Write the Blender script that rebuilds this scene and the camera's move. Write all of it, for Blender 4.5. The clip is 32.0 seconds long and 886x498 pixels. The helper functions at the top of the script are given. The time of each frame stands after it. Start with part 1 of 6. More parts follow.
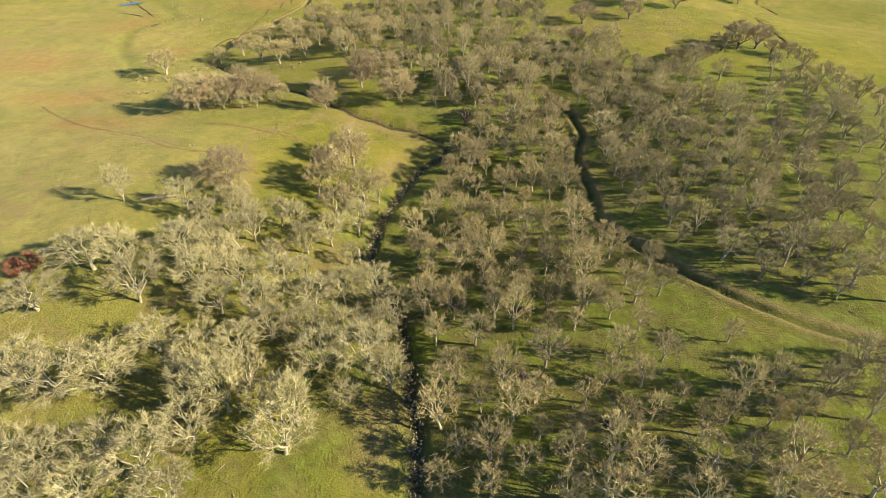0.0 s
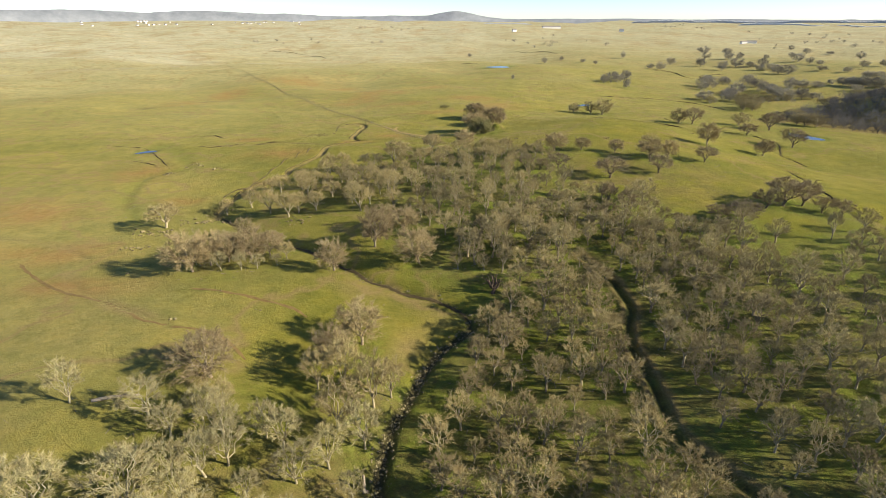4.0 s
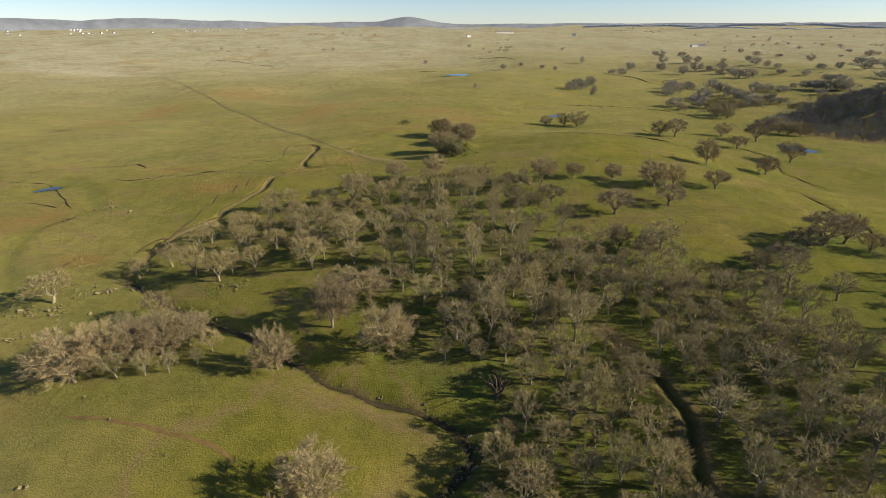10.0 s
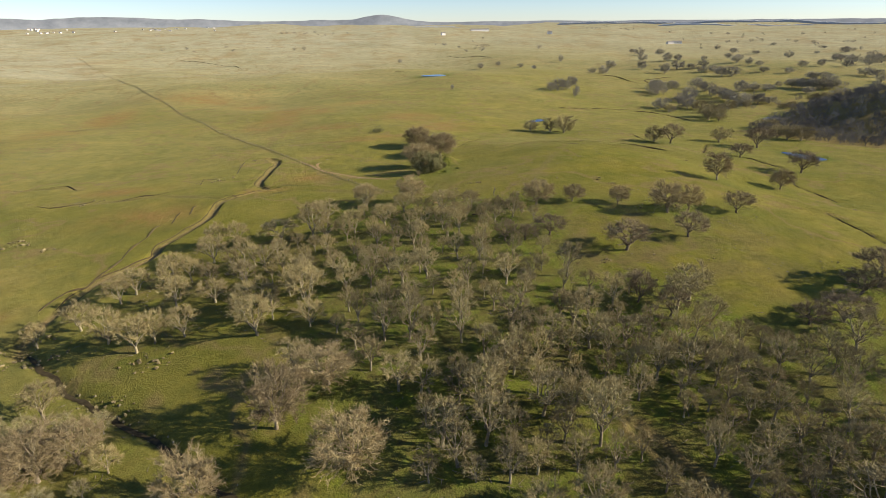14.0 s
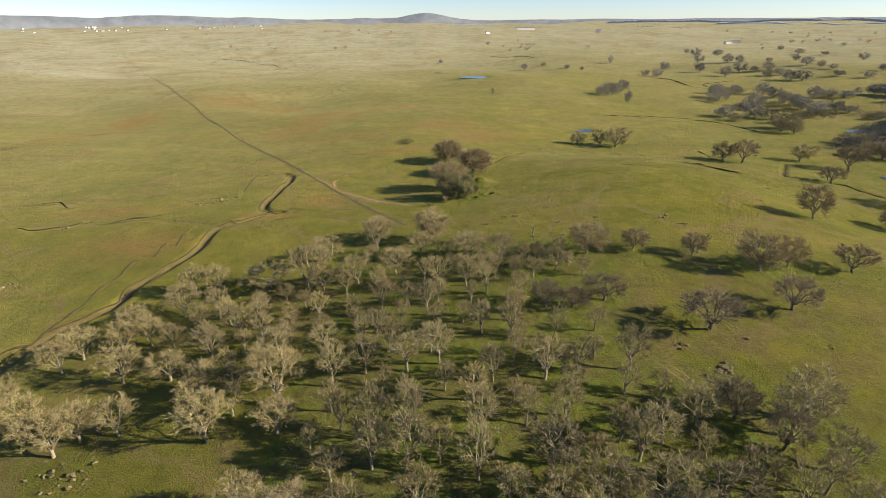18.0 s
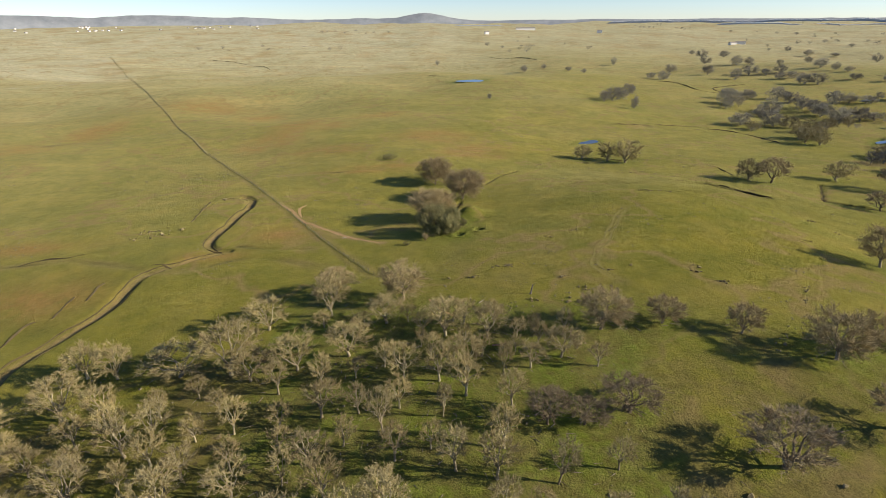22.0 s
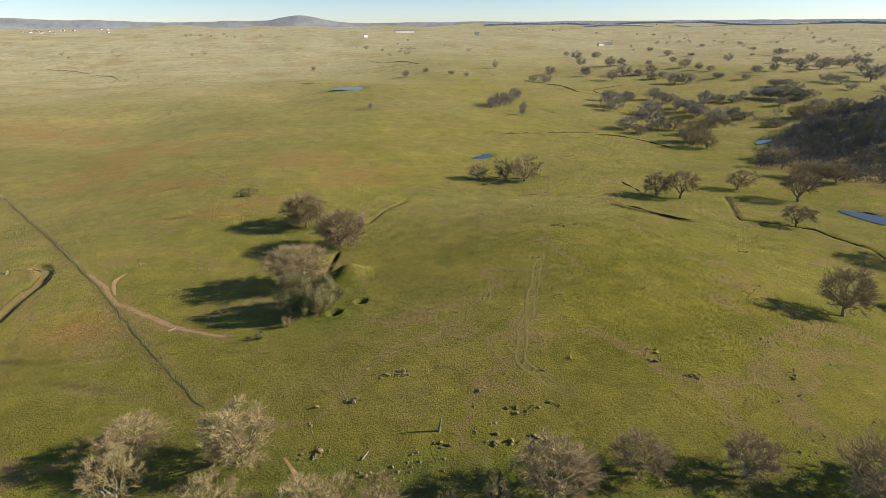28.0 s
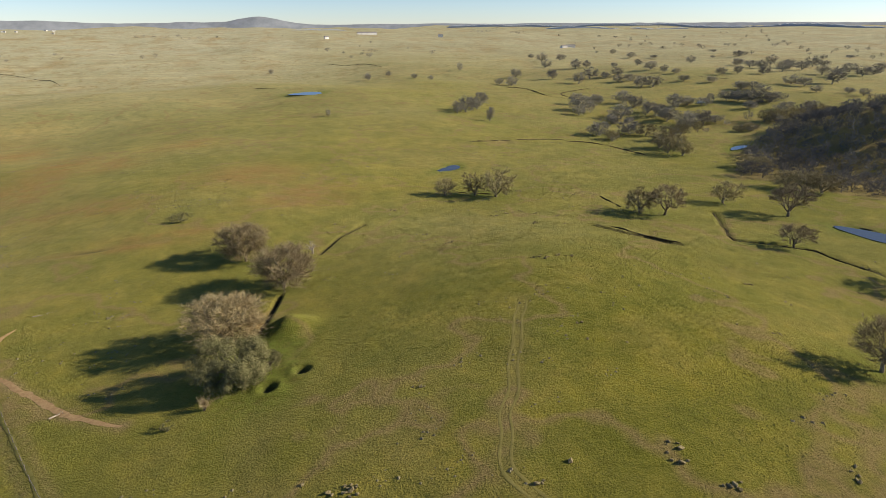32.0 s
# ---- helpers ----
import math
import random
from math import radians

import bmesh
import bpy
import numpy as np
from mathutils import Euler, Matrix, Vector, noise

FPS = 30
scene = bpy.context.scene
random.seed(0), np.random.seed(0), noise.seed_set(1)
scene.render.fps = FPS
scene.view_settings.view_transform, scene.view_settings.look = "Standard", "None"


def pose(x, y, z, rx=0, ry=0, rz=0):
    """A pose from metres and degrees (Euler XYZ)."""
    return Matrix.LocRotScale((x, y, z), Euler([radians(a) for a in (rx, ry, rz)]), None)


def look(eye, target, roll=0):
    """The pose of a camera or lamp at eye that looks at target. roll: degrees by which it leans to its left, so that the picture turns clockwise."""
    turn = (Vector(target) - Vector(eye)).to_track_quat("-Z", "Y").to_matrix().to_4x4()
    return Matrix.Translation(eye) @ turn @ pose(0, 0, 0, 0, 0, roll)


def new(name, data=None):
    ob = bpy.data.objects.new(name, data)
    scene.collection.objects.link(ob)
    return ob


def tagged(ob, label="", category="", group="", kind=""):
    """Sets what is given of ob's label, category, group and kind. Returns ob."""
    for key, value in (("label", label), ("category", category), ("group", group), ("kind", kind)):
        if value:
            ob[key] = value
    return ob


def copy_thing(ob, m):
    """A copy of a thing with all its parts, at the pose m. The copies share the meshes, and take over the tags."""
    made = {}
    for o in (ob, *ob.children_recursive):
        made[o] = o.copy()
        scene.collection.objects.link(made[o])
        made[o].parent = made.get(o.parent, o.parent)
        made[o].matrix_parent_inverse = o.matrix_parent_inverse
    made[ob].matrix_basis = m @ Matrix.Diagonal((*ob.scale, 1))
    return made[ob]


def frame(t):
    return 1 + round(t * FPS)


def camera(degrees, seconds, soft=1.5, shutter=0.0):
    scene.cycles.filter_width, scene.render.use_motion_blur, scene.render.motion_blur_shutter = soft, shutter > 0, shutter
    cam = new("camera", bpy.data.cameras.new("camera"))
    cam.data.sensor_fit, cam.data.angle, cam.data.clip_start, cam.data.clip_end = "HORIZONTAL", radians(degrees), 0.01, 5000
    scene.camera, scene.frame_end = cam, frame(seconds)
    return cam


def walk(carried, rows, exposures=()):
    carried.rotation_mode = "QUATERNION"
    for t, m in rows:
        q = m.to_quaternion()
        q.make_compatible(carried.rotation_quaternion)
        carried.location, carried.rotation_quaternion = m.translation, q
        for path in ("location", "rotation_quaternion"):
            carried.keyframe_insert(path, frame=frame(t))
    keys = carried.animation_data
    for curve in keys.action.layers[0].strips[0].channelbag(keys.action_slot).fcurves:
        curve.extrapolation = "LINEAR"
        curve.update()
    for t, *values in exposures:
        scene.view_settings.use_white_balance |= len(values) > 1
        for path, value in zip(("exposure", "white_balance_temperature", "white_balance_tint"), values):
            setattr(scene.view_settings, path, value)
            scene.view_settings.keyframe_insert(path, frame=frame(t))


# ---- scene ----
# The camera: a small drone on a level, nearly straight flight about 95 m over the ground.
cam = camera(78.66, 32.0, soft=0.6)
ROWS = [  # seconds, place, turn about x, y, z
    (0.0, 0.00, 0.00, 105.33, 53.48, -0.13, -0.24),
    (0.5, -0.70, 4.83, 105.16, 54.44, -0.19, 0.08),
    (1.0, -1.42, 9.70, 104.98, 55.31, -0.22, 0.28),
    (1.5, -2.15, 14.63, 104.79, 55.99, -0.20, 0.42),
    (2.0, -2.89, 19.60, 104.60, 56.61, -0.26, 0.49),
    (2.5, -3.60, 24.66, 104.46, 57.11, -0.25, 0.57),
    (3.0, -4.32, 29.75, 104.33, 58.49, -0.23, 0.65),
    (3.5, -5.04, 34.82, 104.23, 62.64, -0.20, 0.74),
    (4.0, -5.77, 39.87, 104.14, 66.88, -0.18, 0.80),
    (4.5, -6.53, 44.87, 104.07, 70.07, -0.20, 0.88),
    (6.5, -9.21, 64.31, 104.51, 70.19, -0.07, 0.99),
    (7.0, -9.71, 69.18, 104.53, 70.13, 0.01, 1.04),
    (7.5, -10.19, 74.08, 104.55, 70.11, 0.06, -0.28),
    (8.0, -10.64, 79.08, 104.56, 70.11, 0.11, -2.40),
    (8.5, -11.08, 84.25, 104.58, 70.13, 0.17, -3.85),
    (9.0, -11.46, 89.55, 104.62, 69.93, 0.17, -3.94),
    (9.5, -11.81, 94.99, 104.63, 68.39, 0.19, -3.94),
    (10.0, -12.09, 100.52, 104.63, 67.38, 0.21, -3.94),
    (10.5, -12.25, 106.16, 104.63, 67.35, 0.24, -3.91),
    (11.0, -12.27, 111.89, 104.62, 67.34, 0.29, -5.39),
    (11.5, -12.08, 117.72, 104.60, 67.31, 0.40, -6.02),
    (12.0, -11.67, 123.67, 104.60, 67.29, 0.42, -6.35),
    (12.5, -11.08, 129.71, 104.62, 67.24, 0.44, -6.57),
    (13.0, -10.33, 135.80, 104.67, 67.23, 0.44, -6.48),
    (13.5, -9.47, 141.91, 104.79, 67.18, 0.44, -6.74),
    (14.0, -8.52, 148.05, 104.93, 67.17, 0.42, -6.45),
    (14.5, -7.51, 154.23, 105.09, 67.14, 0.42, -6.27),
    (15.0, -6.39, 160.44, 105.21, 67.11, 0.39, -4.56),
    (15.5, -5.18, 166.69, 105.33, 67.11, 0.33, -1.91),
    (17.5, 0.58, 192.50, 105.68, 67.05, 0.37, -1.98),
    (18.0, 1.93, 198.96, 105.70, 67.03, 0.39, -2.01),
    (18.5, 3.27, 205.40, 105.70, 67.03, 0.39, -2.04),
    (19.0, 4.58, 211.87, 105.70, 67.06, 0.39, -2.06),
    (19.5, 5.86, 218.35, 105.70, 67.04, 0.40, -2.06),
    (20.0, 7.14, 224.82, 105.68, 67.01, 0.42, -2.06),
    (20.5, 8.42, 231.30, 105.65, 67.00, 0.43, -2.02),
    (21.0, 9.70, 237.76, 105.61, 67.03, 0.41, -2.01),
    (21.5, 11.01, 244.14, 105.54, 67.02, 0.37, -2.00),
    (22.0, 12.34, 250.42, 105.45, 67.05, 0.36, -1.98),
    (22.5, 13.69, 256.53, 105.37, 67.04, 0.36, -1.97),
    (23.0, 15.03, 262.46, 105.28, 67.09, 0.39, -2.01),
    (23.5, 16.31, 268.26, 105.23, 67.11, 0.39, -2.39),
    (24.0, 17.54, 273.93, 105.17, 67.14, 0.42, -5.09),
    (24.5, 18.71, 279.53, 105.16, 67.17, 0.43, -5.12),
    (26.5, 22.52, 299.91, 105.35, 67.13, 0.40, -8.22),
    (27.0, 23.14, 304.03, 105.37, 67.17, 0.40, -10.25),
    (27.5, 23.73, 307.98, 105.40, 67.22, 0.44, -12.41),
    (28.0, 24.32, 311.76, 105.40, 67.20, 0.41, -13.80),
    (28.5, 24.99, 315.51, 105.38, 67.20, 0.45, -15.07),
    (29.0, 25.85, 319.27, 105.31, 67.18, 0.42, -16.73),
    (29.5, 26.92, 323.15, 105.21, 67.20, 0.44, -17.11),
    (30.0, 28.26, 327.27, 105.09, 67.22, 0.39, -17.24),
    (30.5, 29.82, 331.61, 104.95, 67.27, 0.34, -17.34),
    (31.0, 31.52, 336.16, 104.81, 67.32, 0.27, -17.34),
    (31.5, 33.25, 340.85, 104.70, 67.37, 0.24, -17.33),
    (32.0, 35.00, 345.61, 104.62, 67.36, 0.26, -17.38),
]
EXPOSURES = [(0.0, 1.53, 7350, 6), (3.0, 1.43, 7250, 6), (4.5, 0.87, 6950, 9), (7.0, 0.47, 6900, 10), (9.0, 0.42, 6950, 10), (10.5, 0.56, 6980, 10), (12.0, 0.60, 6950, 10), (15.0, 0.72, 6900, 10), (26.0, 0.68, 6900, 10), (32.0, 0.57, 6900, 10)]
walk(cam, [(t, pose(*p)) for t, *p in ROWS], EXPOSURES)

# ---- light: a low winter sun from the right, clear pale sky ----
SUN_UP, SUN_SIDE = 24.5, -13.0  # degrees above the ground; degrees from +x (counter-clockwise)
to_sun = Vector((math.cos(radians(SUN_UP)) * math.cos(radians(SUN_SIDE)), math.cos(radians(SUN_UP)) * math.sin(radians(SUN_SIDE)), math.sin(radians(SUN_UP))))
world = bpy.data.worlds.new("sky")
scene.world = world
world.use_nodes = True
wn, wl = world.node_tree.nodes, world.node_tree.links
sky = wn.new("ShaderNodeTexSky")
sky.sky_type, sky.sun_disc = "NISHITA", False
sky.sun_elevation, sky.sun_rotation = radians(SUN_UP), radians(90 - SUN_SIDE)
sky.altitude, sky.air_density, sky.dust_density, sky.ozone_density = 200, 0.75, 0.05, 4.0
tint = wn.new("ShaderNodeMix")
tint.data_type, tint.blend_type = "RGBA", "MULTIPLY"
tint.inputs[0].default_value, tint.inputs[7].default_value = 1.0, (0.98, 0.98, 1.06, 1)
wl.new(sky.outputs[0], tint.inputs[6])
wl.new(tint.outputs[2], wn["Background"].inputs[0])
wn["Background"].inputs[1].default_value = 0.09
sun_data = bpy.data.lights.new("sun", "SUN")
sun_data.energy, sun_data.angle, sun_data.color = 5.0, radians(0.6), (1.0, 0.89, 0.74)
sun = new("sun", sun_data)
sun.matrix_world = Matrix.Translation((0, 0, 300)) @ to_sun.to_track_quat("Z", "Y").to_matrix().to_4x4()


# ---- materials ----
def material(name, rough=0.9):
    m = bpy.data.materials.new(name)
    m.use_nodes = True
    bsdf = m.node_tree.nodes["Principled BSDF"]
    bsdf.inputs["Roughness"].default_value = rough
    bsdf.inputs["Specular IOR Level"].default_value = 0.15
    return m, m.node_tree, bsdf


def noise_node(tree, scale, detail=4.0, rough=0.55, coords="Object", stretch=None):
    tc = tree.nodes.new("ShaderNodeTexCoord")
    n = tree.nodes.new("ShaderNodeTexNoise")
    n.inputs["Scale"].default_value, n.inputs["Detail"].default_value, n.inputs["Roughness"].default_value = scale, detail, rough
    if stretch:
        mp = tree.nodes.new("ShaderNodeMapping")
        mp.inputs["Scale"].default_value = stretch
        tree.links.new(tc.outputs[coords], mp.inputs["Vector"])
        tree.links.new(mp.outputs[0], n.inputs["Vector"])
    else:
        tree.links.new(tc.outputs[coords], n.inputs["Vector"])
    return n.outputs["Fac"]


def ramp(tree, fac, stops):
    r = tree.nodes.new("ShaderNodeValToRGB")
    while len(r.color_ramp.elements) < len(stops):
        r.color_ramp.elements.new(0.5)
    for e, (p, c) in zip(r.color_ramp.elements, stops):
        e.position, e.color = p, (*c, 1) if len(c) == 3 else c
    tree.links.new(fac, r.inputs[0])
    return r.outputs[0]


def mix(tree, fac, a, b, mode="MIX"):
    n = tree.nodes.new("ShaderNodeMix")
    n.data_type, n.blend_type = "RGBA", mode
    for socket, value in ((n.inputs[0], fac), (n.inputs[6], a), (n.inputs[7], b)):
        if isinstance(value, (int, float)):
            socket.default_value = value
        elif isinstance(value, tuple):
            socket.default_value = (*value, 1)
        else:
            tree.links.new(value, socket)
    return n.outputs[2]


def maths(tree, op, a, b=0.0, clamp=False):
    n = tree.nodes.new("ShaderNodeMath")
    n.operation, n.use_clamp = op, clamp
    for socket, value in zip(n.inputs, (a, b)):
        if isinstance(value, (int, float)):
            socket.default_value = value
        else:
            tree.links.new(value, socket)
    return n.outputs[0]


def bump(tree, bsdf, height, strength, distance):
    b = tree.nodes.new("ShaderNodeBump")
    b.inputs["Strength"].default_value, b.inputs["Distance"].default_value = strength, distance
    tree.links.new(height, b.inputs["Height"])
    tree.links.new(b.outputs[0], bsdf.inputs["Normal"])


def mask(tree, name):
    a = tree.nodes.new("ShaderNodeAttribute")
    a.attribute_name = name
    return a.outputs["Fac"]


def grass_material():
    m, t, b = material("winter_grass", 0.95)
    b.inputs["Specular IOR Level"].default_value = 0.05
    b.inputs["Sheen Weight"].default_value, b.inputs["Sheen Roughness"].default_value, b.inputs["Sheen Tint"].default_value = 0.11, 0.30, (1.0, 0.92, 0.32, 1)
    big, mid, small, fine = noise_node(t, 0.006, 5, 0.6), noise_node(t, 0.035, 6, 0.65), noise_node(t, 0.35, 5, 0.7), noise_node(t, 2.2, 4, 0.7)
    green = ramp(t, mid, [(0.30, (0.120, 0.129, 0.015)), (0.50, (0.164, 0.158, 0.020)), (0.70, (0.221, 0.190, 0.037))])
    tan = ramp(t, small, [(0.25, (0.258, 0.228, 0.098)), (0.75, (0.395, 0.350, 0.180))])
    patch = ramp(t, big, [(0.34, (0, 0, 0)), (0.72, (0.8, 0.8, 0.8))])
    c = mix(t, maths(t, "MULTIPLY", patch, maths(t, "ADD", maths(t, "MULTIPLY", mask(t, "dry_haze"), 0.6), 0.22)), green, tan)
    c = mix(t, maths(t, "MULTIPLY", mask(t, "dry_haze"), 0.8, True), c, tan)
    # Farther out, distance haze goes into a paler, greyer grass colour.
    c = mix(t, maths(t, "MULTIPLY", maths(t, "MULTIPLY", maths(t, "SUBTRACT", mask(t, "dry_haze"), 0.45), 0.9, True), 0.85), c, ramp(t, mid, [(0.3, (0.33, 0.315, 0.215)), (0.7, (0.45, 0.425, 0.32))]))
    brown = ramp(t, noise_node(t, 0.020, 7, 0.7), [(0.54, (0, 0, 0)), (0.74, (1, 1, 1))])
    rust = ramp(t, noise_node(t, 0.006, 6, 0.68, stretch=(1.5, 0.7, 1.0)), [(0.50, (0, 0, 0)), (0.68, (0.45, 0.45, 0.45))])
    c = mix(t, maths(t, "MULTIPLY", rust, maths(t, "ADD", mask(t, "dry_haze"), 0.12), True), c, ramp(t, small, [(0.3, (0.235, 0.165, 0.075)), (0.7, (0.345, 0.245, 0.125))]))
    c = mix(t, maths(t, "MULTIPLY", brown, 0.35), c, (0.205, 0.150, 0.060))
    streak = ramp(t, noise_node(t, 0.012, 6, 0.62, stretch=(0.35, 1.6, 1.0)), [(0.36, (0.90, 0.93, 0.90)), (0.52, (1.0, 1.0, 1.0)), (0.66, (1.16, 1.11, 1.06))])
    c = mix(t, 1.0, c, streak, "MULTIPLY")
    speckle = ramp(t, noise_node(t, 0.11, 6, 0.75), [(0.36, (0.64, 0.70, 0.66)), (0.5, (1.0, 1.0, 1.0)), (0.64, (1.32, 1.24, 1.14))])
    c = mix(t, 0.55, c, speckle, "MULTIPLY")
    vein = maths(t, "ABSOLUTE", maths(t, "SUBTRACT", noise_node(t, 0.011, 4, 0.55), 0.5))
    c = mix(t, ramp(t, vein, [(0.0, (0.75, 0.75, 0.75)), (0.016, (0, 0, 0))]), c, (0.23, 0.165, 0.075))
    weeds = ramp(t, noise_node(t, 0.045, 7, 0.72), [(0.36, (0.15, 0.15, 0.15)), (0.54, (1, 1, 1))])
    c = mix(t, maths(t, "MULTIPLY", maths(t, "MULTIPLY", mask(t, "rust"), weeds), 0.8, True), c, ramp(t, small, [(0.3, (0.215, 0.118, 0.040)), (0.7, (0.320, 0.188, 0.074))]))
    lush = ramp(t, small, [(0.32, (0.080, 0.080, 0.024)), (0.48, (0.100, 0.135, 0.021)), (0.72, (0.150, 0.225, 0.030))])
    c = mix(t, maths(t, "MULTIPLY", mask(t, "lush"), maths(t, "ADD", mid, 0.35), True), c, lush)
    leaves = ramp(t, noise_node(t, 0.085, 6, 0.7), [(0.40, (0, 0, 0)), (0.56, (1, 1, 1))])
    c = mix(t, maths(t, "MULTIPLY", maths(t, "MULTIPLY", mask(t, "mould_shade"), leaves), 0.85, True), c, ramp(t, small, [(0.3, (0.095, 0.075, 0.034)), (0.7, (0.190, 0.148, 0.066))]))
    dirt = ramp(t, fine, [(0.3, (0.160, 0.115, 0.055)), (0.7, (0.310, 0.230, 0.115))])
    c = mix(t, maths(t, "MULTIPLY", mask(t, "dirt"), maths(t, "ADD", small, 0.35), True), c, dirt)
    # Mud of the wet courses; also carries the painted shade of gully edges.
    mud_shade = ramp(t, small, [(0.3, (0.030, 0.027, 0.018)), (0.75, (0.085, 0.075, 0.040))])
    c = mix(t, maths(t, "MULTIPLY", mask(t, "damp_shade"), maths(t, "ADD", small, 0.5), True), c, mud_shade)
    c = mix(t, mask(t, "ochre"), c, (0.36, 0.16, 0.055))
    c = mix(t, 0.45, c, ramp(t, fine, [(0.28, (0.55, 0.56, 0.54)), (0.5, (1.0, 1.0, 1.0)), (0.75, (1.38, 1.33, 1.22))]), "MULTIPLY")
    c = mix(t, 0.45, c, ramp(t, noise_node(t, 0.8, 3, 0.7), [(0.3, (0.72, 0.76, 0.74)), (0.5, (1.0, 1.0, 1.0)), (0.72, (1.22, 1.16, 1.10))]), "MULTIPLY")
    t.links.new(c, b.inputs["Base Color"])
    bump(t, b, maths(t, "ADD", maths(t, "MULTIPLY", fine, 0.8), small), 1.0, 0.8)
    return m


def bark_material(name, low, high, lichen):
    m, t, b = material(name, 0.95)
    n = noise_node(t, 1.6, 6, 0.7)
    c = ramp(t, n, [(0.3, low), (0.7, high)])
    c = mix(t, ramp(t, noise_node(t, 0.7, 3), [(0.45, (0, 0, 0)), (0.62, (1, 1, 1))]), c, lichen)
    info = t.nodes.new("ShaderNodeObjectInfo")
    shade = maths(t, "FRACT", maths(t, "ADD", info.outputs["Random"], mask(t, "tint")))
    c = mix(t, 0.9, c, ramp(t, shade, [(0.0, (0.72, 0.70, 0.70)), (0.5, (1.0, 0.98, 0.95)), (1.0, (1.22, 1.20, 1.10))]), "MULTIPLY")
    t.links.new(c, b.inputs["Base Color"])
    bump(t, b, noise_node(t, 9.0, 4, stretch=(1, 1, 0.25)), 0.6, 0.05)
    return m


def plain_material(name, low, high, scale=3.0, rough=0.85, metal=0.0, relief=0.3):
    m, t, b = material(name, rough)
    b.inputs["Metallic"].default_value = metal
    n = noise_node(t, scale, 5, 0.65)
    c = ramp(t, n, [(0.3, low), (0.7, high)])
    info = t.nodes.new("ShaderNodeObjectInfo")
    c = mix(t, 0.8, c, ramp(t, info.outputs["Random"], [(0.0, (0.75, 0.75, 0.75)), (1.0, (1.2, 1.2, 1.18))]), "MULTIPLY")
    t.links.new(c, b.inputs["Base Color"])
    if relief:
        bump(t, b, noise_node(t, scale * 4, 5), relief, 0.1)
    return m


def water_material():
    m, t, b = material("pond_water", 0.06)
    b.inputs["Base Color"].default_value = (0.050, 0.058, 0.060, 1)
    b.inputs["IOR"].default_value, b.inputs["Specular IOR Level"].default_value = 1.33, 0.5
    bump(t, b, noise_node(t, 1.5, 3), 0.03, 0.03)
    return m


GRASS = grass_material()
BARK = {
    "grey": (bark_material("grey_lichen_bark", (0.21, 0.18, 0.12), (0.34, 0.298, 0.205), (0.37, 0.335, 0.235)), bark_material("tan_lichen_twigs", (0.228, 0.184, 0.092), (0.355, 0.294, 0.150), (0.360, 0.315, 0.162))),
    "pale": (bark_material("pale_lichen_bark", (0.22, 0.195, 0.13), (0.35, 0.315, 0.215), (0.37, 0.35, 0.245)), bark_material("pale_lichen_twigs", (0.228, 0.198, 0.103), (0.350, 0.312, 0.168), (0.355, 0.335, 0.182))),
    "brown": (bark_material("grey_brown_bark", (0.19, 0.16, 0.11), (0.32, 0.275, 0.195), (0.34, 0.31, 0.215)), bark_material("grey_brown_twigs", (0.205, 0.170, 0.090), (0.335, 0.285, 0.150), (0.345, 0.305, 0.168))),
    "dark": (bark_material("dark_oak_bark", (0.10, 0.08, 0.056), (0.19, 0.155, 0.112), (0.21, 0.182, 0.128)), bark_material("dark_oak_twigs", (0.165, 0.128, 0.080), (0.275, 0.218, 0.138), (0.265, 0.225, 0.142))),
    # Far oaks: distance haze is put into paler, greyer bark.
    "far": (bark_material("hazed_oak_bark", (0.15, 0.145, 0.125), (0.25, 0.24, 0.21), (0.27, 0.265, 0.23)), bark_material("hazed_oak_twigs", (0.220, 0.206, 0.172), (0.330, 0.310, 0.258), (0.335, 0.320, 0.270))),
    # Hillside wood: its shade and haze are put into a darker bark.
    "hill": (bark_material("shaded_hill_bark", (0.10, 0.098, 0.092), (0.17, 0.166, 0.156), (0.19, 0.186, 0.172)), bark_material("shaded_hill_twigs", (0.130, 0.126, 0.116), (0.205, 0.198, 0.182), (0.215, 0.208, 0.190))),
    "dense": (bark_material("knoll_oak_bark", (0.17, 0.135, 0.10), (0.30, 0.245, 0.18), (0.32, 0.28, 0.20)), bark_material("tan_oak_twigs", (0.225, 0.176, 0.098), (0.350, 0.282, 0.158), (0.340, 0.288, 0.165))),
}
LEAF = plain_material("olive_leaves", (0.100, 0.100, 0.042), (0.225, 0.210, 0.098), 0.9, 0.9, relief=0)
RED_LEAF = plain_material("rust_red_leaves", (0.17, 0.065, 0.038), (0.28, 0.125, 0.070), 1.5, 0.7, relief=0)
ROCK = plain_material("lichened_fieldstone", (0.130, 0.106, 0.052), (0.340, 0.282, 0.152), 2.2, 0.95, relief=0.8)
TUSSOCK = plain_material("grass_tussock", (0.150, 0.150, 0.026), (0.265, 0.235, 0.066), 0.05, 0.95, relief=0)
DEADWOOD = plain_material("weathered_deadwood", (0.20, 0.16, 0.12), (0.42, 0.37, 0.30), 2.5, 0.95, relief=0.6)
CHARRED = plain_material("blackened_wood", (0.035, 0.027, 0.022), (0.17, 0.125, 0.095), 1.0, 0.95, relief=0.6)
POST = plain_material("grey_fence_wood", (0.12, 0.10, 0.08), (0.26, 0.23, 0.19), 6.0, 0.95)
WIRE = plain_material("galvanised_wire", (0.20, 0.20, 0.20), (0.32, 0.32, 0.31), 4.0, 0.6, 0.7, 0)
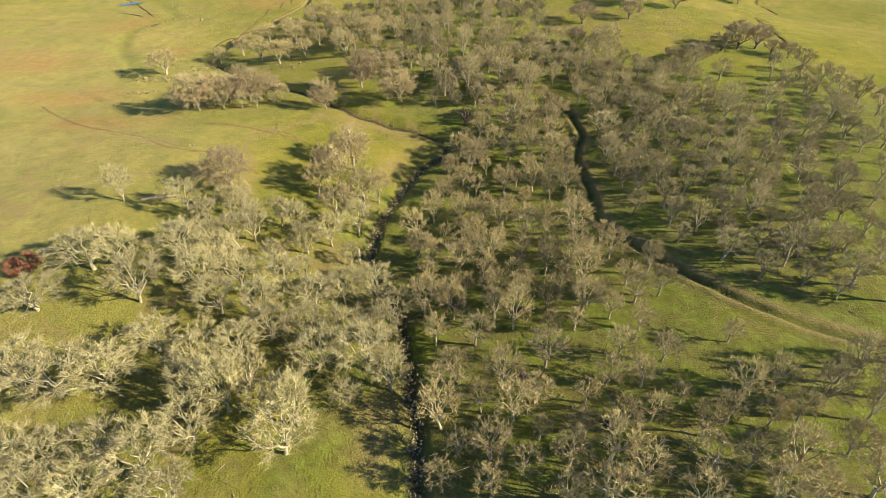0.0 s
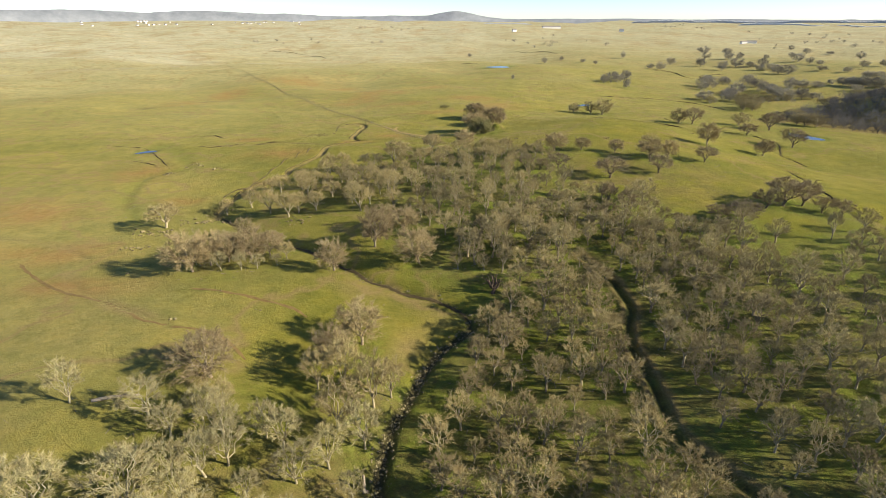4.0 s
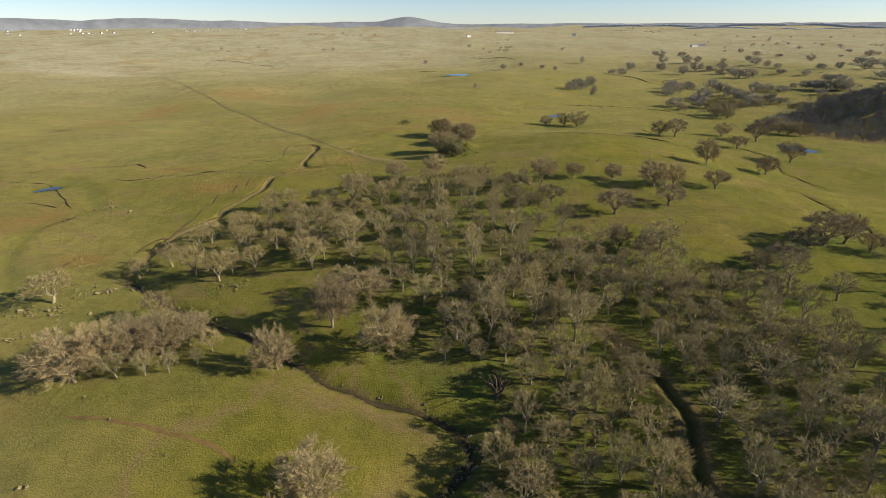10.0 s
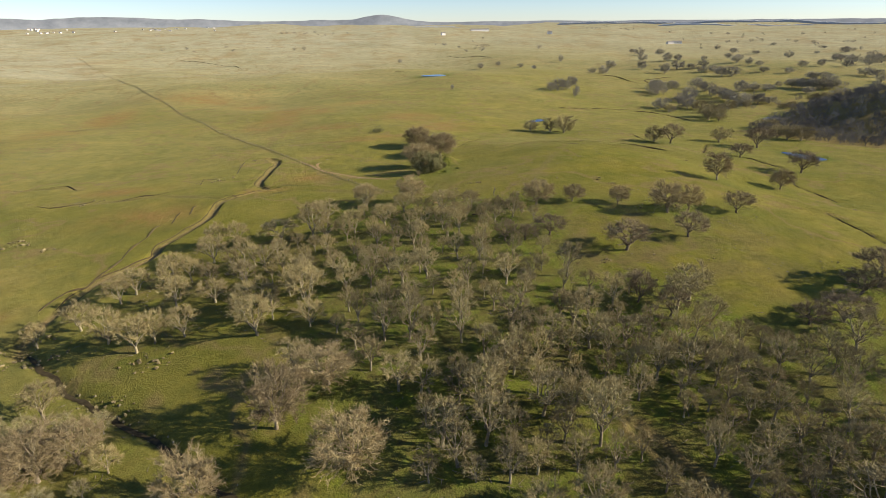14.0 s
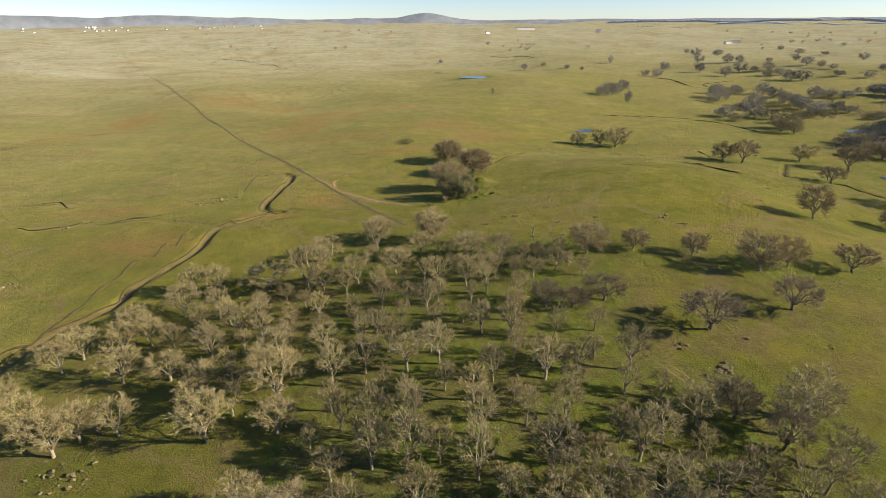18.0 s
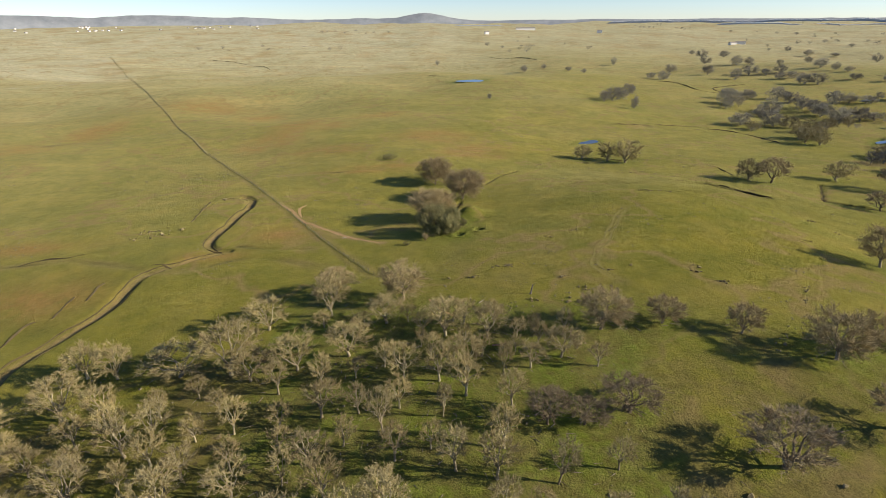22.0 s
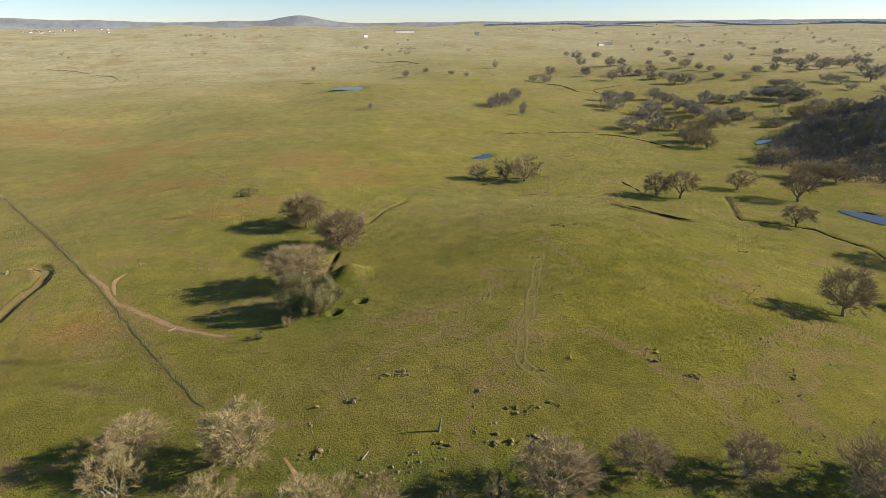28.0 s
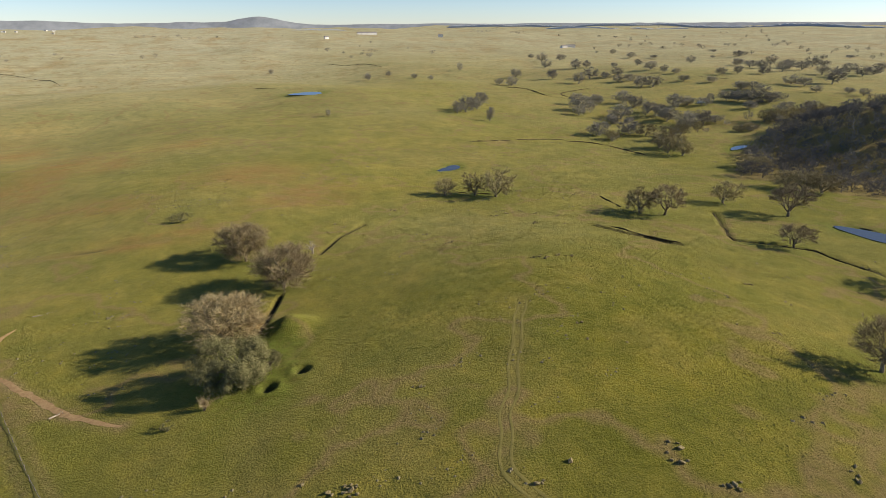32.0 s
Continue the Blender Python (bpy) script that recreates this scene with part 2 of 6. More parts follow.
WHITE = plain_material("white_painted_siding", (0.66, 0.65, 0.62), (0.82, 0.81, 0.78), 0.6, 0.7, relief=0)
ROOF = plain_material("grey_roofing", (0.16, 0.15, 0.14), (0.30, 0.28, 0.27), 1.0, 0.8, relief=0)
GLASS = plain_material("dark_window_glass", (0.02, 0.025, 0.03), (0.05, 0.055, 0.06), 1.0, 0.1, relief=0)
DUST = plain_material("orange_brown_dirt", (0.28, 0.175, 0.080), (0.44, 0.30, 0.150), 0.8, 0.95, relief=0.5)
WORN = plain_material("worn_wheel_track", (0.175, 0.155, 0.040), (0.245, 0.210, 0.065), 0.6, 0.95, relief=0.5)
WORN_DARK = plain_material("brown_field_track", (0.255, 0.224, 0.092), (0.330, 0.288, 0.132), 0.1, 0.95, relief=0)
STRIP = plain_material("rank_grass_strip", (0.120, 0.118, 0.028), (0.215, 0.190, 0.060), 0.5, 0.95, relief=0.8)
CLOD = plain_material("tan_lichened_stone", (0.120, 0.108, 0.060), (0.320, 0.280, 0.165), 1.3, 0.95, relief=0.6)
WORN_PATH = plain_material("trodden_brown_earth", (0.150, 0.098, 0.034), (0.235, 0.165, 0.064), 0.4, 0.95, relief=0.5)
PALE_ROAD = plain_material("pale_farm_road", (0.34, 0.30, 0.20), (0.46, 0.41, 0.29), 0.2, 0.95, relief=0)
# Last hills and far wood belts: haze painted into blue-grey colours.
HAZED_HILLS = plain_material("hazed_blue_hills", (0.19, 0.215, 0.235), (0.31, 0.335, 0.355), 0.012, 1.0, relief=0)
HAZED_WOOD = plain_material("hazed_far_wood", (0.365, 0.395, 0.418), (0.485, 0.515, 0.530), 0.02, 1.0, relief=0)
RAW_EARTH = plain_material("raw_dark_earth", (0.045, 0.036, 0.018), (0.110, 0.086, 0.042), 0.6, 0.95, relief=0.4)
WATER = water_material()


# ---- helpers for meshes ----
def mesh_from(name, verts, faces, mat, smooth=False):
    me = bpy.data.meshes.new(name)
    me.from_pydata([tuple(v) for v in verts], [], faces)
    me.materials.append(mat)
    if smooth:
        me.polygons.foreach_set("use_smooth", [True] * len(me.polygons))
    me.update()
    return me


def part(name, bm, mat, parent, label=""):
    """Links a bmesh or a ready mesh as one mesh object under parent."""
    me = bm
    if isinstance(bm, bmesh.types.BMesh):
        me = bpy.data.meshes.new(name)
        bm.to_mesh(me)
        bm.free()
        me.materials.append(mat)
    ob = new(name, me)
    ob.parent = parent
    if label:
        ob["label"] = label
    return ob


class Shape:
    """Collects tubes, spikes and leaves into one list of vertices and faces."""

    def __init__(self):
        self.v, self.f = [], []

    def tube(self, pts, radii, sides, cap=True):
        base = len(self.v)
        pts = [Vector(p) for p in pts]
        for i, p in enumerate(pts):
            d = (pts[min(i + 1, len(pts) - 1)] - pts[max(i - 1, 0)]).normalized()
            a = d.orthogonal().normalized() if i == 0 else (a - d * a.dot(d)).normalized()
            c = d.cross(a)
            for k in range(sides):
                g = 2 * math.pi * k / sides
                self.v.append(p + radii[i] * (math.cos(g) * a + math.sin(g) * c))
        for i in range(len(pts) - 1):
            for k in range(sides):
                q, s = base + i * sides, (k + 1) % sides
                self.f.append((q + k, q + s, q + sides + s, q + sides + k))
        if cap:
            self.f.append(tuple(base + (len(pts) - 1) * sides + k for k in range(sides)))

    def spike(self, p, q, r):
        base, d = len(self.v), (q - p)
        a = d.orthogonal().normalized() * r
        c = d.normalized().cross(a)
        self.v += [p + a, p - 0.5 * a + 0.866 * c, p - 0.5 * a - 0.866 * c, q]
        self.f += [(base, base + 1, base + 3), (base + 1, base + 2, base + 3), (base + 2, base, base + 3)]

    def spray(self, p, q, across):
        base = len(self.v)
        self.v += [p + across, p - across, q]
        self.f.append((base, base + 1, base + 2))

    def leaf(self, p, d, n, long, wide):
        base, s = len(self.v), d.cross(n).normalized() * wide
        self.v += [p, p + 0.5 * long * d + s + 0.15 * long * n, p + long * d, p + 0.5 * long * d - s + 0.15 * long * n]
        self.f += [(base, base + 1, base + 2), (base, base + 2, base + 3)]

    def mesh(self, name, mat, smooth=False):
        return mesh_from(name, self.v, self.f, mat, smooth)


def stray(rng, amount):
    return Vector((rng.gauss(0, amount), rng.gauss(0, amount), rng.gauss(0, amount)))


def limb_line(rng, start, d, length, steps, wander, lift):
    pts, p, d = [start.copy()], start.copy(), d.normalized()
    for _ in range(steps):
        d = (d + stray(rng, wander) + Vector((0, 0, lift))).normalized()
        p = p + d * (length / steps)
        pts.append(p.copy())
    return pts


def along(pts, f):
    x = f * (len(pts) - 1)
    i = min(int(x), len(pts) - 2)
    return pts[i].lerp(pts[i + 1], x - i), (pts[i + 1] - pts[i]).normalized()


# ---- the lie of the land ----
BASE = 10.83
SWELLS = [  # x, y, reach, height of each broad rise or hollow
    (87.5, 411.2, 122.5, 18.2), (35.0, 525.0, 105.0, -4.2), (-96.2, 140.0, 78.8, 6.7), (78.8, 105.0, 70.0, 2.0), (-8.8, 157.5, 70.0, -11.1),
    (-157.5, 280.0, 105.0, -5.8), (-105.0, 455.0, 105.0, 3.2), (227.5, 507.5, 105.0, 0.4), (105.0, 262.5, 78.8, -0.6), (0.0, 315.0, 78.8, 3.6),
    (192.5, 350.0, 87.5, 3.1), (-262.5, 437.5, 140.0, -1.7), (87.5, 1050.0, 280.0, 8.5), (437.5, 787.5, 210.0, -12.6), (-35.0, 35.0, 87.5, -6.4),
    (175.0, 175.0, 87.5, 7.1), (122.5, 507.5, 70.0, 8.5), (-8.8, 621.2, 78.8, 7.2), (236.2, 402.5, 61.2, -5.6), (-105.0, 458.5, 43.8, 0.9),
]
# ---- plan: water courses, tracks, stones, woods; trees as x, y, height, spread ----
CREEK = [(-4.8, 53), (-5.2, 65), (-6.7, 79.7), (-9.4, 98.2), (-14.5, 116.9), (-21.9, 133.4), (-22.1, 152.9), (-16.6, 173.3), (-9.9, 190.5), (2, 205.2), (-0.7, 213.9), (-9.9, 221), (-33.7, 232), (-49.7, 245.1), (-71, 263.9), (-98.4, 284.7), (-128.9, 313.7)]
GULLY = [(-131.4, 311.6), (-132.4, 328.5), (-125.3, 358.3), (-112.2, 374.1), (-111.5, 384), (-110, 390), (-106, 399), (-103, 405), (-99.8, 413), (-98.3, 420), (-98.8, 432), (-97.8, 443), (-94, 448), (-90.5, 451), (-80, 460.6), (-73, 465), (-77, 465.5), (-82, 470), (-85, 478), (-85, 495), (-85.3, 517), (-83.8, 532), (-86.4, 545), (-91, 550)]
CUT = [(103.1, 86.8), (95.2, 90.6), (81.4, 100.6), (67.8, 117.2), (57.4, 134.9), (52.4, 145.9), (52.9, 169.4), (53.2, 194.1), (58.3, 206.6), (56.9, 224), (57.2, 226.1), (48.8, 246.3)]
RILL_EAST = [(130.8, 130.6), (125.4, 149.4), (123.3, 162.5), (130.6, 178.4), (168.2, 219.7), (184.3, 265.4), (197.0, 325.0), (200.3, 345.0), (203.0, 360.0), (210.4, 380.4)]
RILL_NORTH = [(242.3, 409.4), (240.5, 426.4), (238.5, 437.0), (248.0, 455.0), (258.7, 477.3)]
RILL_POND = [(258.7, 477.3), (256.3, 493.7), (252.6, 509.2), (229.7, 524.5)]
RILL_UP = [(229.7, 524.5), (242.5, 544.6), (259.5, 569.9)]
SCARP = [(177.7, 556.8), (182.7, 539.4), (196.6, 520.8)]
TRENCH_LOW = [(22.3, 494.3), (26.9, 511.7), (30.7, 526)]
TRENCH_HIGH = [(47.6, 561.2), (58, 579.7), (72.2, 594.2)]
FENCE_LINE = [(-7, 427.3), (-21.2, 451.4), (-43.4, 492), (-62.8, 526.3), (-107, 597.2), (-158.5, 677.6), (-263.1, 852.8), (-1769.3, 3434.4)]
TRAIL = [(-68, 535.8), (-58.2, 521.6), (-49.5, 505.7), (-38, 492.5), (-20.8, 474), (-6.6, 463.7)]
WHEELS = [(99.9, 475.6), (81.6, 440.9), (71.2, 422.2), (69.9, 409.8), (74.5, 401.4)]
WHEELS_LOW = [(63.3, 316.7), (67.5, 307.8)]
ROCKS_SLOPE = [(56, 407.7), (19.7, 415.7), (27.8, 414.5), (37.3, 421.5), (40.8, 421.2), (61.1, 398), (65.5, 399.2), (69.4, 399.1), (57.2, 390.7), (62, 390.8), (54.4, 391.1), (29, 391.7), (19.7, 401), (43.7, 394.7)]
ROCKS_HILL = [(114.1, 443.6), (122.3, 503.5), (121.4, 506.1), (212.6, 495.8), (188.1, 461.5), (152.6, 446.7), (162.1, 441), (186.9, 475.5), (191.6, 490.5), (196.3, 541.1), (100.8, 544.6), (139.9, 588.8), (148.7, 564.8), (163.5, 561.3), (87.7, 607.7), (108.8, 456.3), (80.3, 412.4), (72.1, 409.8), (40.2, 421.9), (60.7, 445.9), (101.7, 408.7), (104.8, 398.7), (129, 394.4), (105.6, 448.2), (169.8, 579.2), (176.5, 575.4), (146.3, 592.4), (155.7, 593.8), (161.9, 587.9), (62.2, 592.2), (58.5, 597), (55.5, 586.2), (128.8, 505.6), (133, 503.8), (123.4, 505), (91.9, 614.1), (94.4, 610.9)]
ROCKS_EDGE = [(79.2, 315.2), (79.7, 313), (77.8, 313.8), (71.8, 323.2), (72.9, 322.5), (90.8, 324.6), (112.1, 320.1), (99.5, 405.7), (104.1, 365.9), (32.4, 426.3), (51.7, 369.8)]
ROCKS_CREEK = [(-131, 314), (-127, 317.2), (-125.6, 321.4), (-124.6, 304.9), (-122, 307), (-78.7, 296.7), (-76.9, 298.8), (-79.2, 294.3), (-143, 300.2), (-137, 301.9), (-134.6, 304), (-132.2, 306.2), (-147.8, 288.8), (-146.9, 291), (-152.1, 287), (-153.2, 267.8), (-150.4, 269.5), (-185.3, 407.6), (-177.6, 401.5), (-160, 394.1), (-192, 389.7), (-192.8, 385.4), (-114.7, 486.2), (-111.5, 489.7), (-270.7, 483.4), (-269.6, 491.3), (-159.2, 290.1), (-130.3, 284), (-191.6, 385.3), (-186.3, 400.6), (-164.3, 393.0), (-142.1, 302.7), (-140.5, 308.0), (-135.4, 313.5), (-153.9, 286.2), (-145.2, 285.3), (-164.6, 293.6), (-129.5, 323.0), (-133.5, 319.4), (-118.2, 308.3), (-83.0, 291.4), (-88.0, 297.1), (-81.2, 275.9), (-87.3, 280.6), (-176.2, 456.7), (-173.7, 463.8), (-121.0, 483.5), (-118.8, 493.4), (-114.0, 494.7), (-103.9, 494.9), (-101.2, 546.5)]
ROCKS_LONE = [(-98.8, 195.6), (-97.4, 195.9), (-137.9, 238.3), (-91.4, 219.1), (-29.8, 215.3), (-103.8, 230.6), (-72, 205.3)]
ROCKS_FAR = [(35.3, 758.6), (-32.2, 795.4), (-33.6, 790.2), (7.1, 689.4), (4.3, 682.2), (-42.7, 681.1), (-34.6, 676.7), (-61.4, 736.7), (-61, 711.6), (-64.8, 826.5), (0.1, 852.5), (-29.9, 784.9), (-25.7, 785.4), (5.4, 667.3), (5.8, 655), (-39.4, 674.6), (21.5, 916.5), (57.4, 895.6), (79.4, 887.3), (-6.2, 840.2), (13.3, 861.4), (51.5, 752.1), (29.1, 724.2), (-53, 647)]
WOOD_SOUTH = [(-2.6, 53), (79.5, 49.7), (104.1, 82.1), (67.1, 74.6), (41.7, 83), (15.6, 80.3), (-1.3, 90.1)]
WOOD_STRIP = [(-5.3, 107.1), (-10, 140.8), (2.3, 186.6), (12.1, 211.5), (52.4, 212.4), (51.3, 166.1), (51.5, 131.6), (64.7, 112.7), (49.1, 95.1), (17.3, 96.8)]
WOOD_EAST = [(65, 195.9), (117, 200.6), (116.2, 155.8), (126.7, 124.1), (113.2, 95.8), (85.3, 108.9), (70, 127.7), (56.9, 153.4)]
WOOD_RILL = [(117, 200.6), (182.9, 273.3), (185.2, 213.5), (133.3, 126.4), (116.2, 155.8)]
WOOD_NORTH = [(-9, 252.9), (-17, 283.6), (-52.1, 312.9), (-75.4, 354.1), (-36.5, 373.9), (0.4, 372.7), (39, 346.9), (56.8, 307), (90.8, 280.8), (103.5, 254.3), (86.7, 231.8), (37.2, 235.8), (16.8, 243.9)]
WOOD_SLOPE = [(45.8, 291.7), (64.1, 278.5), (85.7, 279.0), (90.8, 272.7), (110.5, 270.4), (112, 250.4), (122, 235), (122, 212), (90.9, 215), (61.3, 225.2), (54.6, 241.7), (48.0, 270.1)]
WOOD_TOP = [(6, 390), (48, 379), (54, 360), (10, 363)]
WOOD_CORE = [(-4, 237), (60, 232), (72, 264), (30, 277), (0, 264)]
WOOD_PALE = [(-79.8, 129.4), (-60.3, 146.7), (-22.3, 146.1), (-8.5, 81.3), (-28.1, 65.2), (-57.7, 84.1)]
WOOD_WEST = [(-109.4, 86.8), (-74.7, 82.6), (-51.1, 68.4), (-55.1, 52.8), (-86.9, 51.7)]
WOOD_MID = [(37.2, 235.8), (86.7, 231.8), (116.9, 206.5), (94.2, 174.1), (55, 182), (61.5, 216.4)]
WOOD_HILL = [(342, 639.4), (430.5, 714.4), (524.4, 762.6), (612.7, 800.4), (700.3, 797), (760.8, 744.3), (434.5, 550.7), (377.7, 563.6), (368.6, 596.4), (361, 619.4)]
SWALE = [(-167, 302.8), (-187.6, 325.6), (-198.9, 348), (-203.5, 378), (-193.5, 392.5), (-188.2, 407), (-233.5, 468.1), (-233.6, 440.7)]
TRAIL_LOW = [(12.7, 401.3), (15.8, 395.8), (18.1, 391.8), (19.7, 389.4)]
WOOD_GAP = [(-2.2, 107), (32.8, 103.6), (60.2, 99.8), (85.8, 82.9), (98.2, 79.2), (91.1, 67.9), (50.9, 72.8), (-1.9, 79.5)]
TRAIL_UP = [(-51.1, 511.5), (-54.5, 523.7), (-52.3, 532.2)]
WOOD_GROVE = [(-123.3, 255.9), (-113.2, 270.1), (-82.2, 268.1), (-72.1, 247.9), (-85.7, 236.6), (-105.6, 236)]
RUT_1 = [(-304.5, 490.9), (-276.9, 484), (-263.2, 493.9), (-205.1, 498.9), (-193.8, 489.6)]
RUT_2 = [(-204.7, 463.1), (-172.9, 459.2), (-135.6, 461.1), (-86.4, 444.7), (-57.9, 455.8), (-22.7, 437.1)]
RUT_3 = [(-373.8, 595.4), (-351.3, 640.5), (-330, 706), (-272.4, 761.8)]
RUT_4 = [(-79.4, 592.8), (-48.1, 591.6), (-33.7, 592.9), (-16, 593.4)]
RUT_5 = [(189.4, 782.1), (213.1, 789.4), (278, 808.1), (299.3, 803)]
RUT_6 = [(-69.3, 470), (-58.8, 465.4), (-48.2, 464.2), (-36.1, 463.2)]
RUT_7 = [(-289.5, 396.8), (-270.7, 394.5), (-262.3, 380.6)]
RUT_8 = [(-227.7, 276.2), (-210.7, 276.6), (-187.1, 270.2), (-166.3, 257.6)]
RUT_9 = [(-165.1, 240.1), (-132.5, 211.8), (-107.3, 197.3), (-94.7, 190.4)]
PALE_OAKS_1 = [(-57.6, 59.6, 13.1, 14.3), (-73.9, 78.6, 11.6, 13.7), (-100.4, 99.4, 9, 15.3), (-77.8, 104.8, 14.4, 13), (-94.3, 115.8, 12.4, 16.7), (-87.8, 117.1, 11.7, 12.3), (-82.4, 75.9, 11.8, 17), (-91.6, 77.4, 11.8, 13.4), (-66.8, 89.6, 9.7, 12), (-52.7, 74.6, 14.7, 11), (-46.5, 74, 15.9, 11), (-51.5, 66.3, 11.1, 12.7), (-32.2, 64.7, 13.4, 13.8), (-66.9, 60.8, 10.6, 11.1), (-75.3, 59.7, 9.9, 12), (-83, 60.8, 10.3, 9.9), (-66, 53.5, 10, 11.5), (-74.6, 52.7, 9.6, 11.4), (-50.4, 53, 10.8, 11.6), (-46.4, 102.6, 14.1, 10.2), (-56.9, 103.6, 10.8, 11.7), (-63.7, 111.9, 13.3, 13.7), (-55, 114.3, 12.2, 12.4), (-71.1, 120.5, 13.6, 14.2)]
PALE_OAKS_2 = [(-43.6, 114, 12.4, 12.5), (-17.5, 88.2, 13.7, 14.9), (-11.3, 82.3, 12.6, 9.2), (-29.3, 86.5, 12.1, 12.7), (-24.1, 96.5, 11.8, 12.8), (-30.9, 71.6, 15.4, 9.7), (-36.5, 72.4, 13.2, 9.7), (-47.6, 88.6, 11, 12.1), (-12.1, 107.2, 11.5, 9.1), (-18.1, 114.4, 11.3, 11.1), (-33.2, 107.3, 11.4, 12.1), (-26.5, 112.5, 11.1, 10.9), (-34.2, 97.6, 11.1, 11.4), (-42.2, 95.9, 10.8, 11.3), (-43.4, 80.2, 11.3, 10.2), (-101.9, 149.6, 12, 8.5), (-80.9, 147.2, 10.8, 11.2), (-72.8, 141.3, 9.6, 8.1), (-73.1, 165.7, 13.8, 17.4), (-68.2, 148.4, 10.1, 8.6), (-64.4, 152.8, 9.3, 5.9), (-34.6, 154.1, 13, 12), (-56.9, 135.3, 12.7, 9.1), (-60.4, 131.5, 12, 10.1)]
PALE_OAKS_3 = [(-67.2, 129.8, 10.7, 7.5), (-46.3, 143.1, 11.7, 9.7), (-41, 133.5, 11, 10.4), (-34.6, 139.8, 11.8, 9.5), (-27.1, 148.3, 14.2, 10.1), (-27, 164.1, 15.4, 9.6), (-35.7, 170.3, 15.6, 9.9), (-34.1, 191.1, 14.7, 16.6), (-42, 179.9, 13.7, 12.2), (-22.5, 169.4, 12.1, 8.3), (-43.7, 167.8, 11.8, 8.1), (-51.3, 145.8, 10.3, 8.5), (-150.1, 295.2, 11.5, 16.9), (-110.6, 238.8, 18.8, 19.7), (-105.9, 245.5, 15.9, 16.1), (-99.6, 248.8, 15.5, 14.6), (-90.6, 251.2, 15.4, 16.7), (-84.4, 256.2, 12.8, 13.4), (-75.9, 252.1, 8.1, 6.6), (-53, 241.4, 13, 13.9), (-38.7, 259.7, 17.7, 16.1), (-18.1, 244.5, 14.8, 17.9), (-103.1, 276.2, 11.8, 9.8), (-114.4, 321.4, 8.9, 10.2)]
PALE_OAKS_4 = [(-101.3, 310.8, 11.3, 10.8), (-88.8, 302.5, 11.6, 11.7), (-84.6, 306.2, 9.9, 9.6), (-75.4, 307.1, 8.9, 9.7), (-126.7, 316.2, 8.4, 7), (-107.7, 337.1, 9.5, 9.3), (-104.3, 343.2, 9.4, 12), (-92.1, 344.4, 9, 8.1), (-84.7, 346.9, 9.5, 8.2), (-76.8, 344.2, 8.1, 7.3), (-80.3, 362, 10, 12.4), (-95.4, 356.5, 7.7, 10.4), (-84.9, 328.6, 10.7, 10.6), (-71, 327.5, 8.1, 11.6), (-83, 378.7, 9.8, 10.7), (-73.5, 376.8, 9.9, 9.6), (-55.8, 375, 8.1, 16.6), (-35.4, 312.5, 14.8, 13.7), (-51.2, 301.5, 12.2, 12), (-57.5, 312.7, 9.4, 7.9), (-34.4, 301.7, 8.4, 9.7)]
PALE_OAKS = PALE_OAKS_1 + PALE_OAKS_2 + PALE_OAKS_3 + PALE_OAKS_4
BROWN_OAKS_1 = [(-26.3, 272.8, 11.1, 18.4), (12.2, 246.3, 13.4, 13.4), (27.7, 253.1, 12.6, 13.6), (38.6, 242.6, 15.3, 12.9), (2, 247.4, 12.2, 13.1), (-7.6, 267.2, 10.5, 12.3), (19.8, 264.5, 11.3, 12.2), (50.5, 250.3, 10.7, 11.5), (11.8, 283.6, 13, 10), (31.6, 226.1, 10.7, 10.5), (21.4, 225.9, 8.2, 9.4), (36.5, 214, 12.1, 9.5), (49.7, 219.3, 9.3, 9.8), (65.7, 227.1, 9.6, 10.3), (8.3, 201.1, 9.1, 9), (21.9, 202.9, 9.1, 9.1), (34.6, 191.7, 12.5, 7.1), (42.9, 188.9, 11.1, 11), (26.7, 193.1, 9.1, 7.2), (14.2, 194.1, 9.7, 12.4), (73.2, 231.7, 9.8, 10.6), (63.9, 203.9, 10.8, 14.9), (80.3, 195.6, 10, 8.5), (84.1, 190.8, 7.8, 8.2)]
BROWN_OAKS_2 = [(83.7, 217, 9.8, 17.8), (83.1, 180.3, 8.6, 8.9), (61.5, 183.5, 11.5, 11.6), (95.1, 197.6, 7.7, 12.9), (96.8, 211.4, 8.3, 12.6), (111.3, 219.5, 7.8, 10), (119.8, 215.4, 12.8, 11.7), (103.2, 231.8, 8.3, 10.7), (101.1, 255.2, 7.5, 10), (102.4, 243.5, 11.3, 7.9), (130.7, 279.4, 10.1, 16.2), (119.5, 279.5, 8.4, 11.2), (132.9, 254.8, 9.3, 12.5), (148.8, 293.6, 9.6, 14.8), (159.8, 297.5, 15.6, 19.9), (170.3, 299.8, 13.9, 15.3), (174.8, 290.6, 9.1, 10), (182.2, 287.3, 8.6, 9.5), (158.5, 257.6, 12, 8.7), (95.3, 260.1, 9.5, 12.3), (88.2, 281.7, 9.2, 11.7), (82.8, 291.5, 10.8, 14), (70.9, 301.5, 7.6, 11.1), (89.5, 296.5, 11.7, 17.1)]
